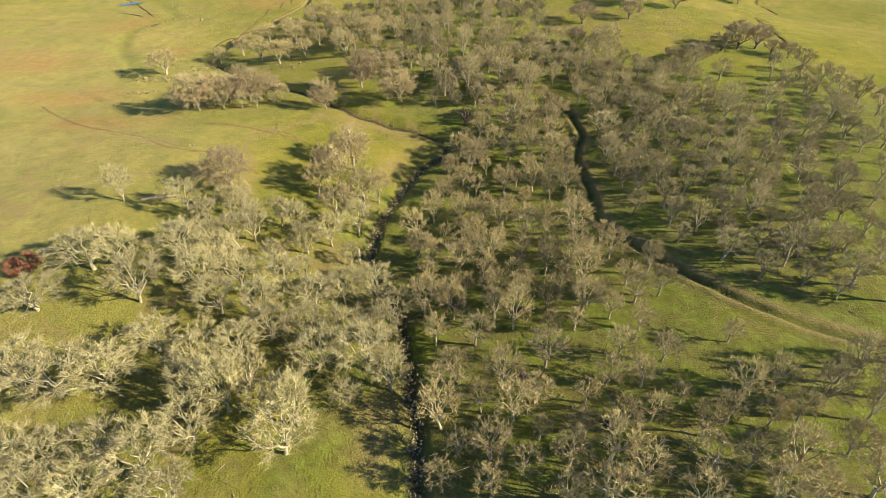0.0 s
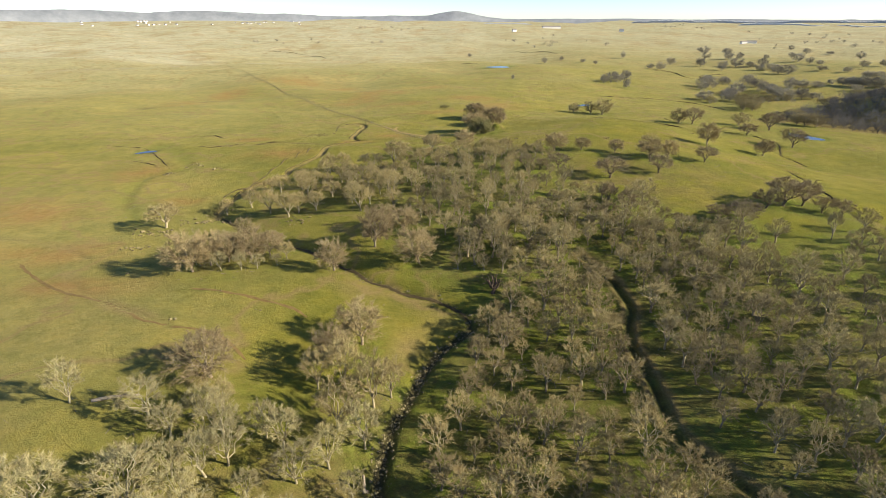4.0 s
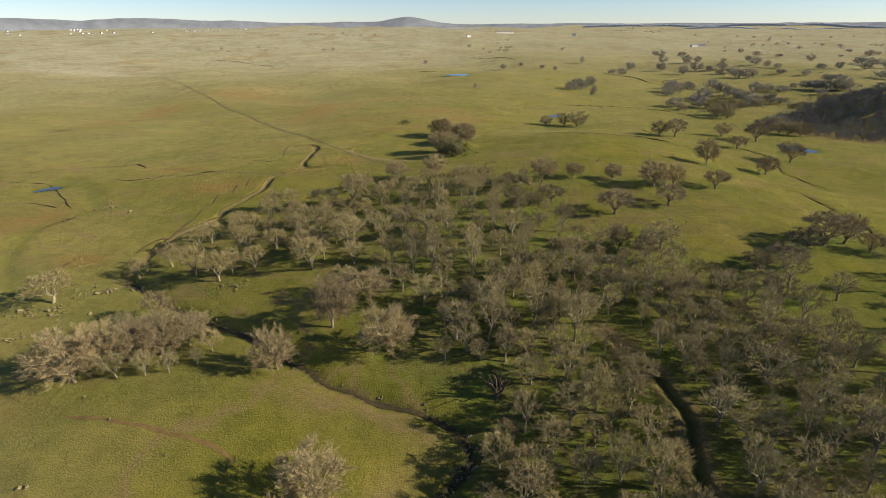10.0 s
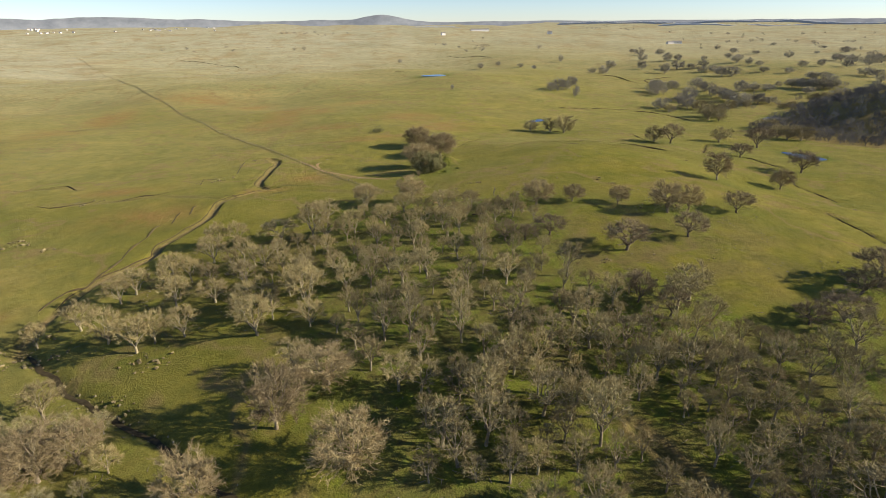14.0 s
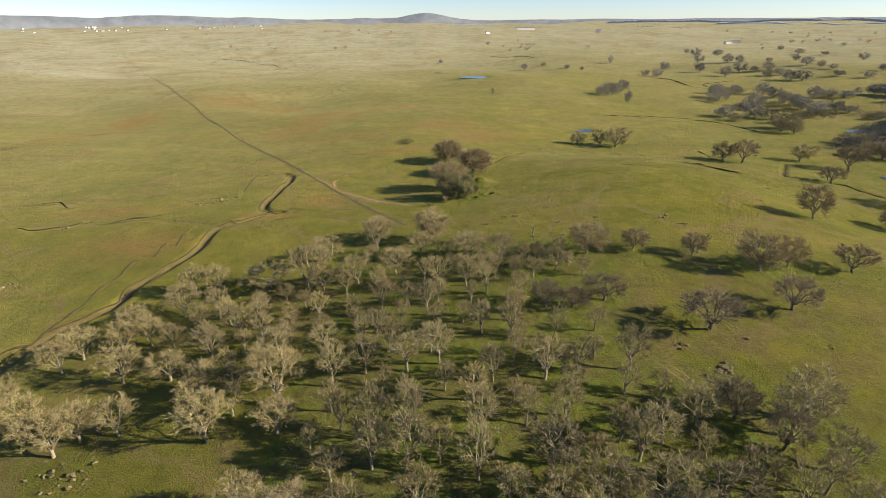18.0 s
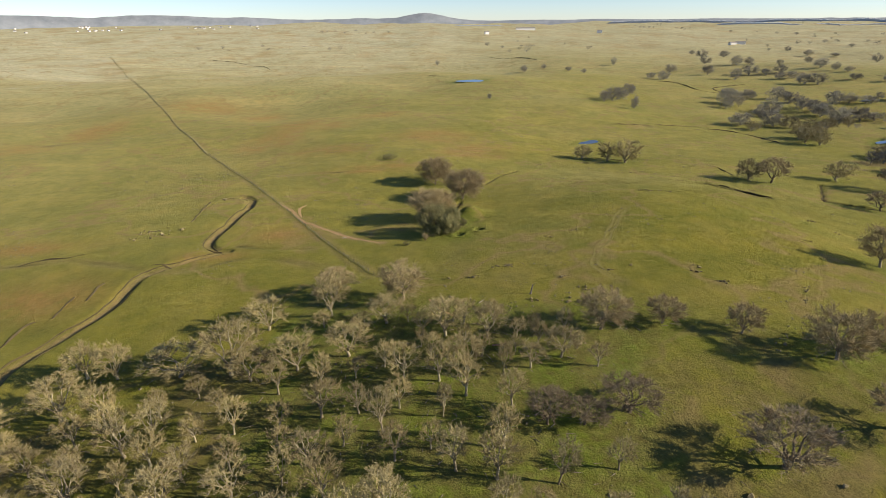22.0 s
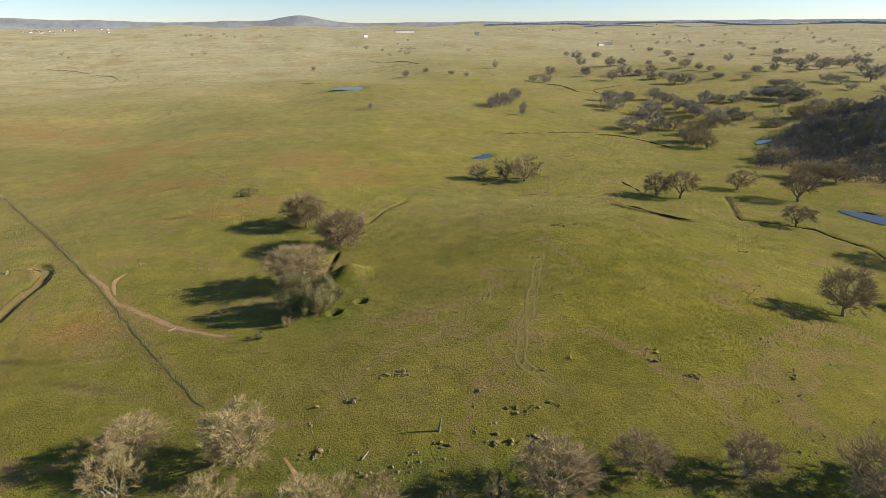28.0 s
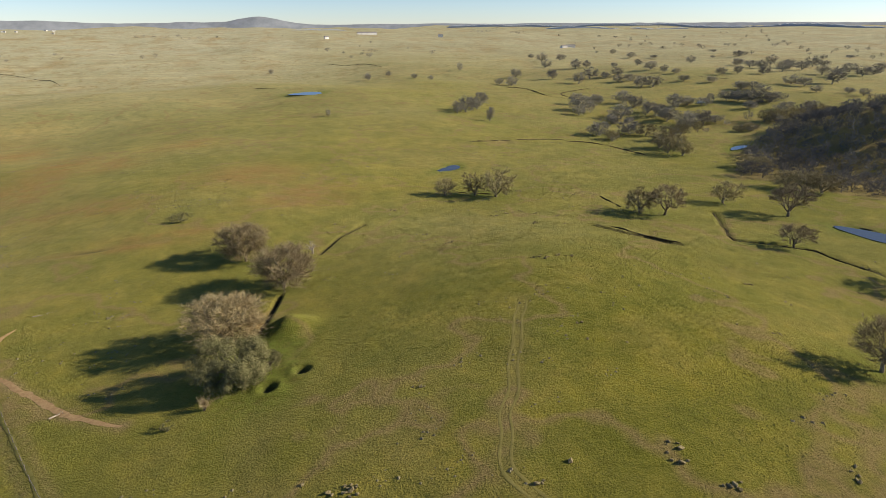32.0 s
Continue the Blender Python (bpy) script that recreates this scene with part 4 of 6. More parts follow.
OAKS = [(x, y, h * 0.85, w, "dark") if style == "brown" and x > 115 and y > 270 else (x, y, h, w, style) for x, y, h, w, style in OAKS]
DOMED = [(-73.1, 165.7), (-34.1, 191.1), (-42, 179.9), (-110.6, 238.8), (-105.9, 245.5), (-99.6, 248.8), (-90.6, 251.2), (-84.4, 256.2), (-53, 241.4), (-38.7, 259.7), (-18.1, 244.5), (-26.3, 272.8)]
OAKS = [(x, y, h, w, "dense" if (x, y) in DOMED else style) for x, y, h, w, style in OAKS]
GROWN = {"pale": (1.12, 1.28), "grey": (1.26, 1.38), "brown": (1.20, 1.14), "dark": (1.24, 1.26), "dense": (1.18, 1.25)}
OAKS = [(x, y, h * GROWN[s][0], w * GROWN[s][1], s) if y < 450 else (x, y, h * 1.15, w * 1.25, s) if s == "dark" else (x, y, h, w, s) for x, y, h, w, s in OAKS]
OAKS += [(x, y, min(h * 1.1, 22.0), min(w * 1.35, 36.0), "dark") for x, y, h, w in FAR_OAKS]
HERO_COUNT = len(OAKS)


def fill_wood(poly, gap, kind, tall, seed, courses=()):
    """Trees at random in a polygon, none closer than the gap."""
    rng = random.Random(seed)
    xs, ys = [p[0] for p in poly], [p[1] for p in poly]
    area = (max(xs) - min(xs)) * (max(ys) - min(ys))
    for _ in range(int(area / gap ** 2 * 6)):
        x, y = rng.uniform(min(xs), max(xs)), rng.uniform(min(ys), max(ys))
        if not inside(x, y, poly) or any((x - o[0]) ** 2 + (y - o[1]) ** 2 < gap ** 2 for o in OAKS):
            continue
        if any(polyline_distance(np.array([x]), np.array([y]), c)[0][0] < 3.2 for c in courses):
            continue
        h = tall * rng.uniform(0.7, 1.25)
        OAKS.append((x, y, h, h * (rng.uniform(0.95, 1.35) if kind == "dark" else rng.uniform(0.78, 1.15)), kind))


NEAR_COURSES = (CREEK, CUT)
fill_wood(WOOD_SOUTH, 6.6, "grey", 11.0, 1, NEAR_COURSES)
fill_wood(WOOD_STRIP, 6.2, "grey", 11.0, 2, NEAR_COURSES)
fill_wood(WOOD_EAST, 6.8, "brown", 11.0, 3, NEAR_COURSES)
fill_wood(WOOD_RILL, 9.5, "brown", 11.0, 4, NEAR_COURSES)
fill_wood(WOOD_NORTH, 7.7, "grey", 10.0, 5, NEAR_COURSES)
fill_wood(WOOD_MID, 6.2, "brown", 11.0, 6, NEAR_COURSES)
fill_wood(WOOD_SLOPE, 5.8, "brown", 10.5, 16, NEAR_COURSES)
fill_wood(WOOD_CORE, 5.6, "brown", 11.0, 20, NEAR_COURSES)
fill_wood(WOOD_TOP, 5.6, "grey", 7.5, 18, NEAR_COURSES)
fill_wood(WOOD_PALE, 8.6, "pale", 11.0, 7, NEAR_COURSES)
fill_wood(WOOD_WEST, 10.5, "pale", 12.0, 8, NEAR_COURSES)
fill_wood(WOOD_GAP, 9.0, "brown", 10.0, 14, NEAR_COURSES)
fill_wood(WOOD_GROVE, 6.5, "pale", 8.5, 19, NEAR_COURSES)
# no tree overhangs the straight cut
OAKS[:] = [o for o in OAKS if polyline_distance(np.array([o[0]]), np.array([o[1]]), CUT)[0][0] > 5.6]
NEAR_COUNT = len(OAKS)
fill_wood(WOOD_HILL, 8.8, "dark", 12.0, 9)
HILL_COUNT = len(OAKS)
rng_far = random.Random(31)
while len(OAKS) < HILL_COUNT + 170:
    turn, reach = radians(rng_far.uniform(-40, 62)), rng_far.uniform(1900, 4400)
    x, y = reach * math.sin(turn), 100 + reach * math.cos(turn)
    if noise.noise((x * 0.0016, y * 0.0016, 5)) + 0.5 * noise.noise((x * 0.006, y * 0.006, 9)) < 0.22 - 0.006 * math.degrees(turn) + rng_far.uniform(-0.1, 0.3):
        continue
    h = rng_far.uniform(8, 15)
    OAKS.append((x, y, h, h * rng_far.uniform(1.1, 2.2), "dark"))
FAR_COUNT = len(OAKS)


# ---- the ground: one sheet, fine in the middle, coarse towards the horizon ----
def spread(lo, hi, step, far):
    inner = list(np.arange(lo, hi + step / 2, step))
    right, left, s = [], [], step
    while (inner + right)[-1] < far:
        s *= 1.07
        right.append((inner + right)[-1] + s)
    s, p = step, lo
    while p > -far:
        s *= 1.07
        p -= s
        left.append(p)
    return np.array(left[::-1] + inner + right)


def build_ground():
    gx, gy = spread(-175.0, 265.0, 1.7, 4900.0), spread(35.0, 590.0, 1.9, 4900.0)
    gx, gy = np.union1d(gx, gx[(gx > 15) & (gx < 105) | (gx > -116) & (gx < -65) | (gx > -25) & (gx < -3)] + 0.85), np.union1d(gy, gy[(gy > 455) & (gy < 590) | (gy > 60) & (gy < 165)] + 0.95)
    gy = gy[gy > -700]
    X, Y = np.meshgrid(gx, gy)
    Z = ground_height(X, Y)
    n, m = X.shape
    idx = np.arange(n * m).reshape(n, m)
    quads = np.stack([idx[:-1, :-1], idx[:-1, 1:], idx[1:, 1:], idx[1:, :-1]], -1).reshape(-1, 4)
    me = bpy.data.meshes.new("ground")
    me.vertices.add(n * m)
    me.vertices.foreach_set("co", np.stack([X, Y, Z], -1).ravel())
    me.loops.add(quads.size)
    me.loops.foreach_set("vertex_index", quads.ravel())
    me.polygons.add(len(quads))
    me.polygons.foreach_set("loop_start", np.arange(0, quads.size, 4))
    me.polygons.foreach_set("use_smooth", np.ones(len(quads), bool))
    me.update(calc_edges=True)
    x, y = X.ravel(), Y.ravel()
    near = (np.abs(x) < 420) & (y < 1000)
    lush = np.zeros_like(x)
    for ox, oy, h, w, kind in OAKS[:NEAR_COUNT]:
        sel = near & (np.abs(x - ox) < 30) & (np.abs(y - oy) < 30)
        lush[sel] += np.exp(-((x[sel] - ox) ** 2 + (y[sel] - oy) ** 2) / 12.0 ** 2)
    mould_shade = np.clip(lush * 0.2, 0, 0.6) * np.where(x < -35, 0.75, 1.0)
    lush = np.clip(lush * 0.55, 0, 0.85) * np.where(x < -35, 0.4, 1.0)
    # Brownish pasture below the oak row, deepened with painted tree shade.
    mould_shade = np.maximum(mould_shade, 0.8 * np.exp(-((x - 90) / 62) ** 2 - ((y - 332) / 48) ** 2))
    rust = np.zeros_like(x)
    for rx, ry, wide, long in RUST_SPOTS:
        rust = np.maximum(rust, np.exp(-((x - rx) / wide) ** 2 - ((y - ry) / long) ** 2))
    dist = {}
    for key, line in (("creek", CREEK), ("gully", GULLY), ("cut", CUT), ("east", RILL_EAST), ("north", RILL_NORTH), ("pond", RILL_POND), ("up", RILL_UP), ("scarp", SCARP), ("low", TRENCH_LOW), ("high", TRENCH_HIGH), ("fence", FENCE_LINE), ("trail", TRAIL), ("wheels", WHEELS), ("wheels_low", WHEELS_LOW)):
        dist[key] = polyline_distance(x, y, line)[0]
    damp_shade = 0.95 * np.exp(-(dist["creek"] / np.where(y > 205, 1.1, 1.8)) ** 4)
    # Rills and trenches go darker along their floors.
    for key, wide in (("east", 1.0), ("north", 0.8), ("pond", 0.9), ("up", 0.9), ("low", 0.8), ("high", 0.9)):
        damp_shade = np.maximum(damp_shade, np.exp(-(dist[key] / wide) ** 4))
    # Gully: the shadow along both edges is painted into this mask.
    damp_shade = np.maximum(damp_shade, np.clip(0.25 + 1.2 * wave(x, y, 30, 11), 0, 0.7) * np.exp(-((dist["gully"] - 2.5) / 0.7) ** 2))
    # The cut and the scarp are darker along their lines.
    damp_shade = np.maximum(damp_shade, 0.5 * np.exp(-(dist["cut"] / 0.9) ** 2))
    damp_shade = np.maximum(damp_shade, 0.8 * np.exp(-(dist["scarp"] / 1.8) ** 2))
    # Hole floors are darker too.
    for hx, hy in HOLES:
        damp_shade = np.maximum(damp_shade, np.exp(-(np.hypot(x - hx, y - hy) / 1.6) ** 4))
    dirt = 0.9 * np.exp(-(dist["trail"] / 2.2) ** 2) * (0.8 + 0.8 * wave(x, y, 17, 8))
    dirt = np.maximum(dirt, 0.85 * np.exp(-((dist["cut"] - 2.6) / 1.2) ** 2))
    dirt = np.maximum(dirt, 0.95 * np.exp(-(dist["gully"] / 2.0) ** 4) * (0.9 + 0.6 * wave(x, y, 28, 9)))
    dirt = np.maximum(dirt, 0.6 * np.exp(-((dist["fence"] - 2.0) / 1.0) ** 2))
    damp_shade = np.maximum(damp_shade, 0.3 * np.exp(-(dist["fence"] / 1.2) ** 2))
    for line in RUTS:
        d = polyline_distance(x, y, line)[0]
        damp_shade = np.maximum(damp_shade, np.clip(0.25 + 0.9 * wave(x, y, 35, 6), 0, 1) * np.exp(-(d / 1.2) ** 2))
        dirt = np.maximum(dirt, np.clip(0.35 + 0.9 * wave(x, y, 45, 7), 0, 0.7) * np.exp(-((d - 1.5) / 1.6) ** 2))
    d, side = polyline_distance(x, y, CREEK)
    dirt = np.maximum(dirt, 0.5 * np.exp(-((d - 9.0) / 6.0) ** 2) * (side < 0) * (y < 235) * (0.7 + 0.9 * wave(x, y, 26, 12)))
    swale = polyline_distance(x, y, SWALE)[0]
    lush = np.maximum(lush, 0.45 * np.exp(-(swale / 6.0) ** 2))
    for key in ("wheels", "wheels_low"):
        dirt = np.maximum(dirt, 0.35 * np.exp(-(dist[key] / 2.4) ** 2))
    litter = np.zeros_like(x)
    for ox, oy, h, w, kind in OAKS[NEAR_COUNT:HILL_COUNT]:
        sel = (np.abs(x - ox) < 9) & (np.abs(y - oy) < 9)
        litter[sel] = 0.75
    dirt = np.maximum(dirt, litter)
    dirt = np.maximum(dirt, 0.32 * np.exp(-((x - 38) / 34) ** 2 - ((y - 428) / 34) ** 2) * np.clip(0.6 + 1.3 * wave(x, y, 21, 13), 0, 1))
    ochre = 0.8 * np.exp(-(np.hypot((x - 22.0) / 2.6, (y - 507.0) / 8.0)) ** 3)
    lush = np.maximum(lush, 0.9 * np.exp(-(np.hypot((x - 22.0) / 16, (y - 478.0) / 26)) ** 4))
    for pond in PONDS:
        lush = np.maximum(lush, np.clip(2.2 - pond_reach(x, y, pond), 0, 0.8))
    # Dry grass on the left; outward, distance haze is laid in as paleness.
    dry_haze = np.clip((np.hypot(x, y - 250) - 260) / 1100, 0, 1) * 0.9 * (1 - 0.25 * np.clip((x - 100) / 200, 0, 1)) + 0.16 * np.clip((80 - x) / 200, 0, 1) * np.clip((y - 420) / 100, 0, 1) + np.clip((np.hypot(x, y - 250) - 1200) / 1400, 0, 1) * 0.6 + 0.45 * np.clip((-x - 50) / 120, 0, 1) * np.clip((450 - y) / 200, 0, 1)
    dry_haze = dry_haze + 0.5 * (np.clip((-x - 300 - 0.6 * (y - 930)) / 12, 0, 1) * np.clip((y - 1235) / 12, 0, 1) * np.clip((2100 - y) / 300, 0, 1))
    # Hill crest: its stronger sunlight is painted in as paler grass.
    dry_haze = dry_haze + 0.25 * np.exp(-((x - 115) / 60) ** 2 - ((y - 565) / 60) ** 2)
    for key, values in (("lush", lush), ("damp_shade", damp_shade), ("dirt", dirt), ("dry_haze", dry_haze), ("ochre", ochre), ("rust", rust), ("mould_shade", mould_shade)):
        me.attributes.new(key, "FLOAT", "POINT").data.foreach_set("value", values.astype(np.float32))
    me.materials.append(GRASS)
    return tagged(new("ground", me), "rolling winter pasture of short green and tan grass", "ground", kind="structure")


build_ground()


def build_backdrop():
    """The last hills along the horizon, the haze of distance painted in as blue."""
    verts, faces, n = [], [], 420
    for i in range(n + 1):
        a = radians(-75 + 165 * i / n)
        deg = math.degrees(a)
        top = 103 + 7 * noise.noise((deg * 0.21, 0, 0)) + 3 * noise.noise((deg * 1.1, 3, 0))
        top += 54 * max(0.0, min(1.0, (-3 - deg) / 22)) * (0.8 + 0.3 * noise.noise((deg * 0.16, 7, 0))) + 5 * noise.noise((deg * 0.6, 5, 1)) * (deg < -4)
        top += 48 * math.exp(-((deg - 0.4) / 2.3) ** 2) + 16 * math.exp(-((deg + 3.5) / 3.5) ** 2)
        for r, z in ((4560, 40), (4700, top), (4790, top * 0.8), (4800, 20)):
            verts.append((r * math.sin(a), 60 + r * math.cos(a), z))
    for i in range(n):
        for k in range(3):
            q = 4 * i + k
            faces.append((q, q + 4, q + 5, q + 1))
    ob = new("backdrop", mesh_from("backdrop", verts, faces, HAZED_HILLS, True))
    tagged(ob, "far blue-grey hills along the horizon", "hills", kind="structure")


build_backdrop()


def build_far_woods():
    """Low belts of wood far out on the plain, a little nearer than the last hills."""
    rng = random.Random(91)
    for lo, hi, r, high in ((17, 52, 4440, 16), (26, 38, 4150, 8), (3, 8, 4300, 7)):
        verts, faces, n = [], [], int((hi - lo) * 14)
        for i in range(n + 1):
            a = radians(lo + (hi - lo) * i / n)
            x, y = r * math.sin(a), 60 + r * math.cos(a)
            h = high * (0.55 + 0.6 * abs(noise.noise((i * 0.13, r, 0))) + rng.uniform(0, 0.3)) * min(1.0, i / 8, (n - i) / 8)
            g = height_at(x, y)
            for out, up in ((0, -6.0), (4, 0.7 * h), (22, h), (44, -8.0)):
                verts.append((x + out * math.sin(a), y + out * math.cos(a), g + up))
        for i in range(n):
            for k in range(3):
                q = 4 * i + k
                faces.append((q, q + 4, q + 5, q + 1))
        tagged(new("backdrop", mesh_from("backdrop", verts, faces, HAZED_WOOD)), "far belt of blue-grey woodland on the plain", "woodland", kind="structure")


build_far_woods()


def build_pond(pond, level):
    px, py, long, wide, turn = pond
    bm = bmesh.new()
    ring = []
    for i in range(48):
        a = 2 * math.pi * i / 48
        k = 1.12 / (1 + 0.12 * math.sin(3 * a + px))
        u, v = long * k * math.cos(a), wide * k * math.sin(a)
        c, s = math.cos(radians(turn)), math.sin(radians(turn))
        ring.append(bm.verts.new((px + u * c - v * s, py + u * s + v * c, level)))
    bm.faces.new(ring)
    me = bpy.data.meshes.new("pond")
    bm.to_mesh(me)
    bm.free()
    me.materials.append(WATER)
    tagged(new("pond", me), "small still pond reflecting the blue sky", "pond", kind="structure")


for pond, level in zip(PONDS, POND_LEVEL):
    build_pond(pond, level)


# ---- oaks without leaves ----
def dome_ways(rng, count, low):
    """Directions spread evenly over a dome that reaches down to z = low."""
    ways = []
    for i in range(count):
        z = low + (1 - low) * (i + 0.5) / count
        a = i * 2.39996 + rng.gauss(0, 0.25)
        z = max(low, min(0.98, z + rng.gauss(0, 0.06)))
        ways.append(Vector((math.sqrt(1 - z * z) * math.cos(a), math.sqrt(1 - z * z) * math.sin(a), z)))
    return ways


def curve_to(rng, a, b, steps, wander, sag):
    pts = []
    for k in range(steps + 1):
        u = k / steps
        p = a.lerp(b, u) + Vector((0, 0, sag * math.sin(math.pi * u)))
        pts.append(p + (stray(rng, wander) if 0 < k < steps else Vector()))
    return pts


def oak_shapes(seed, style, limbs=7, ends=42, twigs=6, sprays=8, girth=1.0, coarse=1.0, inner=0.70):
    """Trunk, limbs and crown of a tree 10 m high and 9 m across: forked limbs that carry a rounded, gappy dome of twigs."""
    rng = random.Random(seed)
    trunk, arms, crown = Shape(), [], Shape()
    fork = {"pale": 2.0, "grey": 1.9, "brown": 2.5, "dark": 1.7, "dense": 1.5, "round": 0.9}[style] * rng.uniform(0.85, 1.15)
    low, ragged = {"pale": (-0.35, 0.17), "grey": (-0.4, 0.13), "brown": (-0.25, 0.14), "dark": (-0.5, 0.10), "dense": (-0.8, 0.13), "round": (-0.95, 0.14)}[style]
    wide, tall, mid = 3.7 if style == "brown" else 4.0, {"dense": 4.4, "brown": 4.5, "round": 4.4}.get(style, 4.0), {"pale": 5.4, "grey": 5.3, "brown": 5.4, "dark": 5.1, "dense": 4.7, "round": 4.3}[style]
    lean = Vector((rng.gauss(0, 0.35), rng.gauss(0, 0.35), 0))
    stem = limb_line(rng, Vector((0, 0, -0.8)), Vector((lean.x * 0.2, lean.y * 0.2, 1)), fork + 0.8, 4, 0.07, 0.05)
    trunk.tube(stem, [0.48 * girth, 0.36 * girth, 0.31 * girth, 0.29 * girth, 0.27 * girth], 7)
    lumps = [(w, rng.gauss(0, ragged)) for w in dome_ways(rng, 9, -0.5)]

    def shell(d, k):
        swell = 1 + sum(g * max(0.0, d.dot(w)) ** 4 for w, g in lumps)
        return lean + Vector((d.x * wide * swell * k, d.y * wide * swell * k, mid + d.z * tall * swell * k))

    lines = []
    for d in dome_ways(rng, limbs, -0.05):
        start, _ = along(stem, rng.uniform(0.8, 1.0))
        line = curve_to(rng, start, shell(d, 0.72), 5, 0.22, 0.35 if d.z < 0.5 else 0.0)
        r = 0.165 * girth * rng.uniform(0.8, 1.2)
        arm = Shape()
        arm.tube(line, [r, r * 0.85, r * 0.7, r * 0.54, r * 0.4, r * 0.2], 4 if coarse < 2.5 else 3, coarse < 2.5)
        arms.append(arm)
        lines.append(line)
    twiglets, heart = [], lean * 0.4 + Vector((0, 0, fork + 0.6))
    for d in dome_ways(rng, ends, low):
        tip = shell(d, rng.uniform(inner, 0.92))
        choices = [along(line, f)[0] for line in lines for f in (0.3, 0.5, 0.7, 0.9)]
        root = min(choices, key=lambda p: (p - tip).length + 0.35 * (p - heart).length + rng.uniform(0, 0.6))
        bl = curve_to(rng, root, tip, 2, 0.16, 0.10)
        br = {"brown": 0.065, "pale": 0.055, "grey": 0.045, "dark": 0.036, "dense": 0.026, "round": 0.026}[style] * girth
        if coarse < 2.5:
            crown.tube(bl, [br, br * 0.75, br * 0.4], 3, False)
        for k in range(twigs):
            s, way = along(bl, 0.3 + 0.7 * (k + rng.random()) / twigs)
            out = (s - heart).normalized()
            td = (way * 0.5 + out * 0.7 + stray(rng, 0.42)).normalized()
            q = s + td * rng.uniform(0.7, 1.25)
            crown.spray(s, q, td.cross(stray(rng, 1.0)).normalized() * 0.036 * coarse)
            twiglets.append((s, q, (td + out * 0.5).normalized()))
    for s, q, td in twiglets:
        for _ in range(sprays):
            a = s.lerp(q, rng.uniform(0.0, 0.95))
            e = (td * 0.8 + stray(rng, 0.56) + Vector((0, 0, 0.2))).normalized()
            side = e.cross(stray(rng, 1.0)).normalized() * 0.036 * coarse * rng.uniform(0.6, 1.4)
            crown.spray(a, a + e * rng.uniform(0.4, 0.95), side)
    return trunk, arms, crown


OAK_LABEL = {
    "pale": "leafless oak with pale lichen-covered branches in grass",
    "grey": "leafless oak with a dense tan-grey twig crown by the creek",
    "brown": "leafless oak with a twiggy grey-brown crown in woodland",
    "dark": "leafless oak with a dense dark rounded twig crown",
    "dense": "large leafless oak with a dense tan-brown dome of twigs",
}
OAK_GROUP = {"pale": "pale oaks along the creek", "grey": "oaks around the creek head", "brown": "oaks of the woodland", "dark": "scattered oaks on the pasture", "dense": "large dense-crowned oaks"}


def oak_model(shapes, style, look=""):
    trunk, arms, crown = shapes
    ob = new("oak_tree")
    ob.empty_display_size = 0.5
    part("trunk", trunk.mesh("trunk", BARK[look or style][0], True), None, ob)
    for arm in arms:
        part("limb", arm.mesh("limb", BARK[look or style][0], True), None, ob)
    part("crown", crown.mesh("crown", BARK[look or style][1]), None, ob)
    return tagged(ob, OAK_LABEL[style], "tree", OAK_GROUP[style])


def oak_pose(rng, x, y, h, w):
    return Matrix.LocRotScale((x, y, height_at(x, y)), Euler((rng.gauss(0, 0.04), rng.gauss(0, 0.04), rng.uniform(0, 6.28))), (w / 9.2, w / 9.2, h / 10.0))


OAK_SHAPES = {style: [oak_shapes(600 + 10 * i + len(style), style, *dims) for i in range(6)] for style, dims in (("pale", (8, 62, 6, 9, 0.72, 0.78, 0.5)), ("grey", (7, 66, 6, 8, 0.8, 0.85, 0.48)), ("brown", (8, 50, 5, 7, 0.8, 1.05, 0.5)), ("dark", (8, 84, 6, 9, 0.8, 0.78, 0.48)), ("dense", (9, 130, 6, 11, 0.68, 0.62, 0.42)))}
OAK_SHAPES["dense"] = OAK_SHAPES["dense"][:3]
GRAND_SHAPES = [oak_shapes(980 + i, "round", 11, 250, 6, 10, 0.6, 0.52, 0.4) for i in range(3)]
MID_SHAPES = [oak_shapes(960 + i, "round", 6, 100, 4, 8, 1.0, 1.15, 0.4) for i in range(4)]
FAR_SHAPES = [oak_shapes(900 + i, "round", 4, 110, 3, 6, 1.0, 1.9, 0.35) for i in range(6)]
HILL_SHAPES = [oak_shapes(940 + i, "round", 3, 54, 2, 6, 0.7, 2.7, 0.4) for i in range(5)]
TINY_SHAPES = [oak_shapes(930 + i, "round", 3, 22, 2, 4, 1.2, 7.0, 0.45) for i in range(4)]

rng = random.Random(77)
models = {style: [oak_model(s, style) for s in shapes] for style, shapes in OAK_SHAPES.items()}
grand_models = [oak_model(s, "dense") for s in GRAND_SHAPES]
# Mid and far oaks take lighter bark, haze being put into the colour.
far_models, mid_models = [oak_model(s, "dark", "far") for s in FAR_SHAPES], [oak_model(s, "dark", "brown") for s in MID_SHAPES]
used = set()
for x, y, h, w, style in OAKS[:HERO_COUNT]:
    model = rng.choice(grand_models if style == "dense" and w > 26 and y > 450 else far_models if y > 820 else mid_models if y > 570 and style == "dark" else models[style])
    m = oak_pose(rng, x, y, h, w)
    if model in used:
        copy_thing(model, m).matrix_basis = m
    else:
        used.add(model)
        model.matrix_basis = m


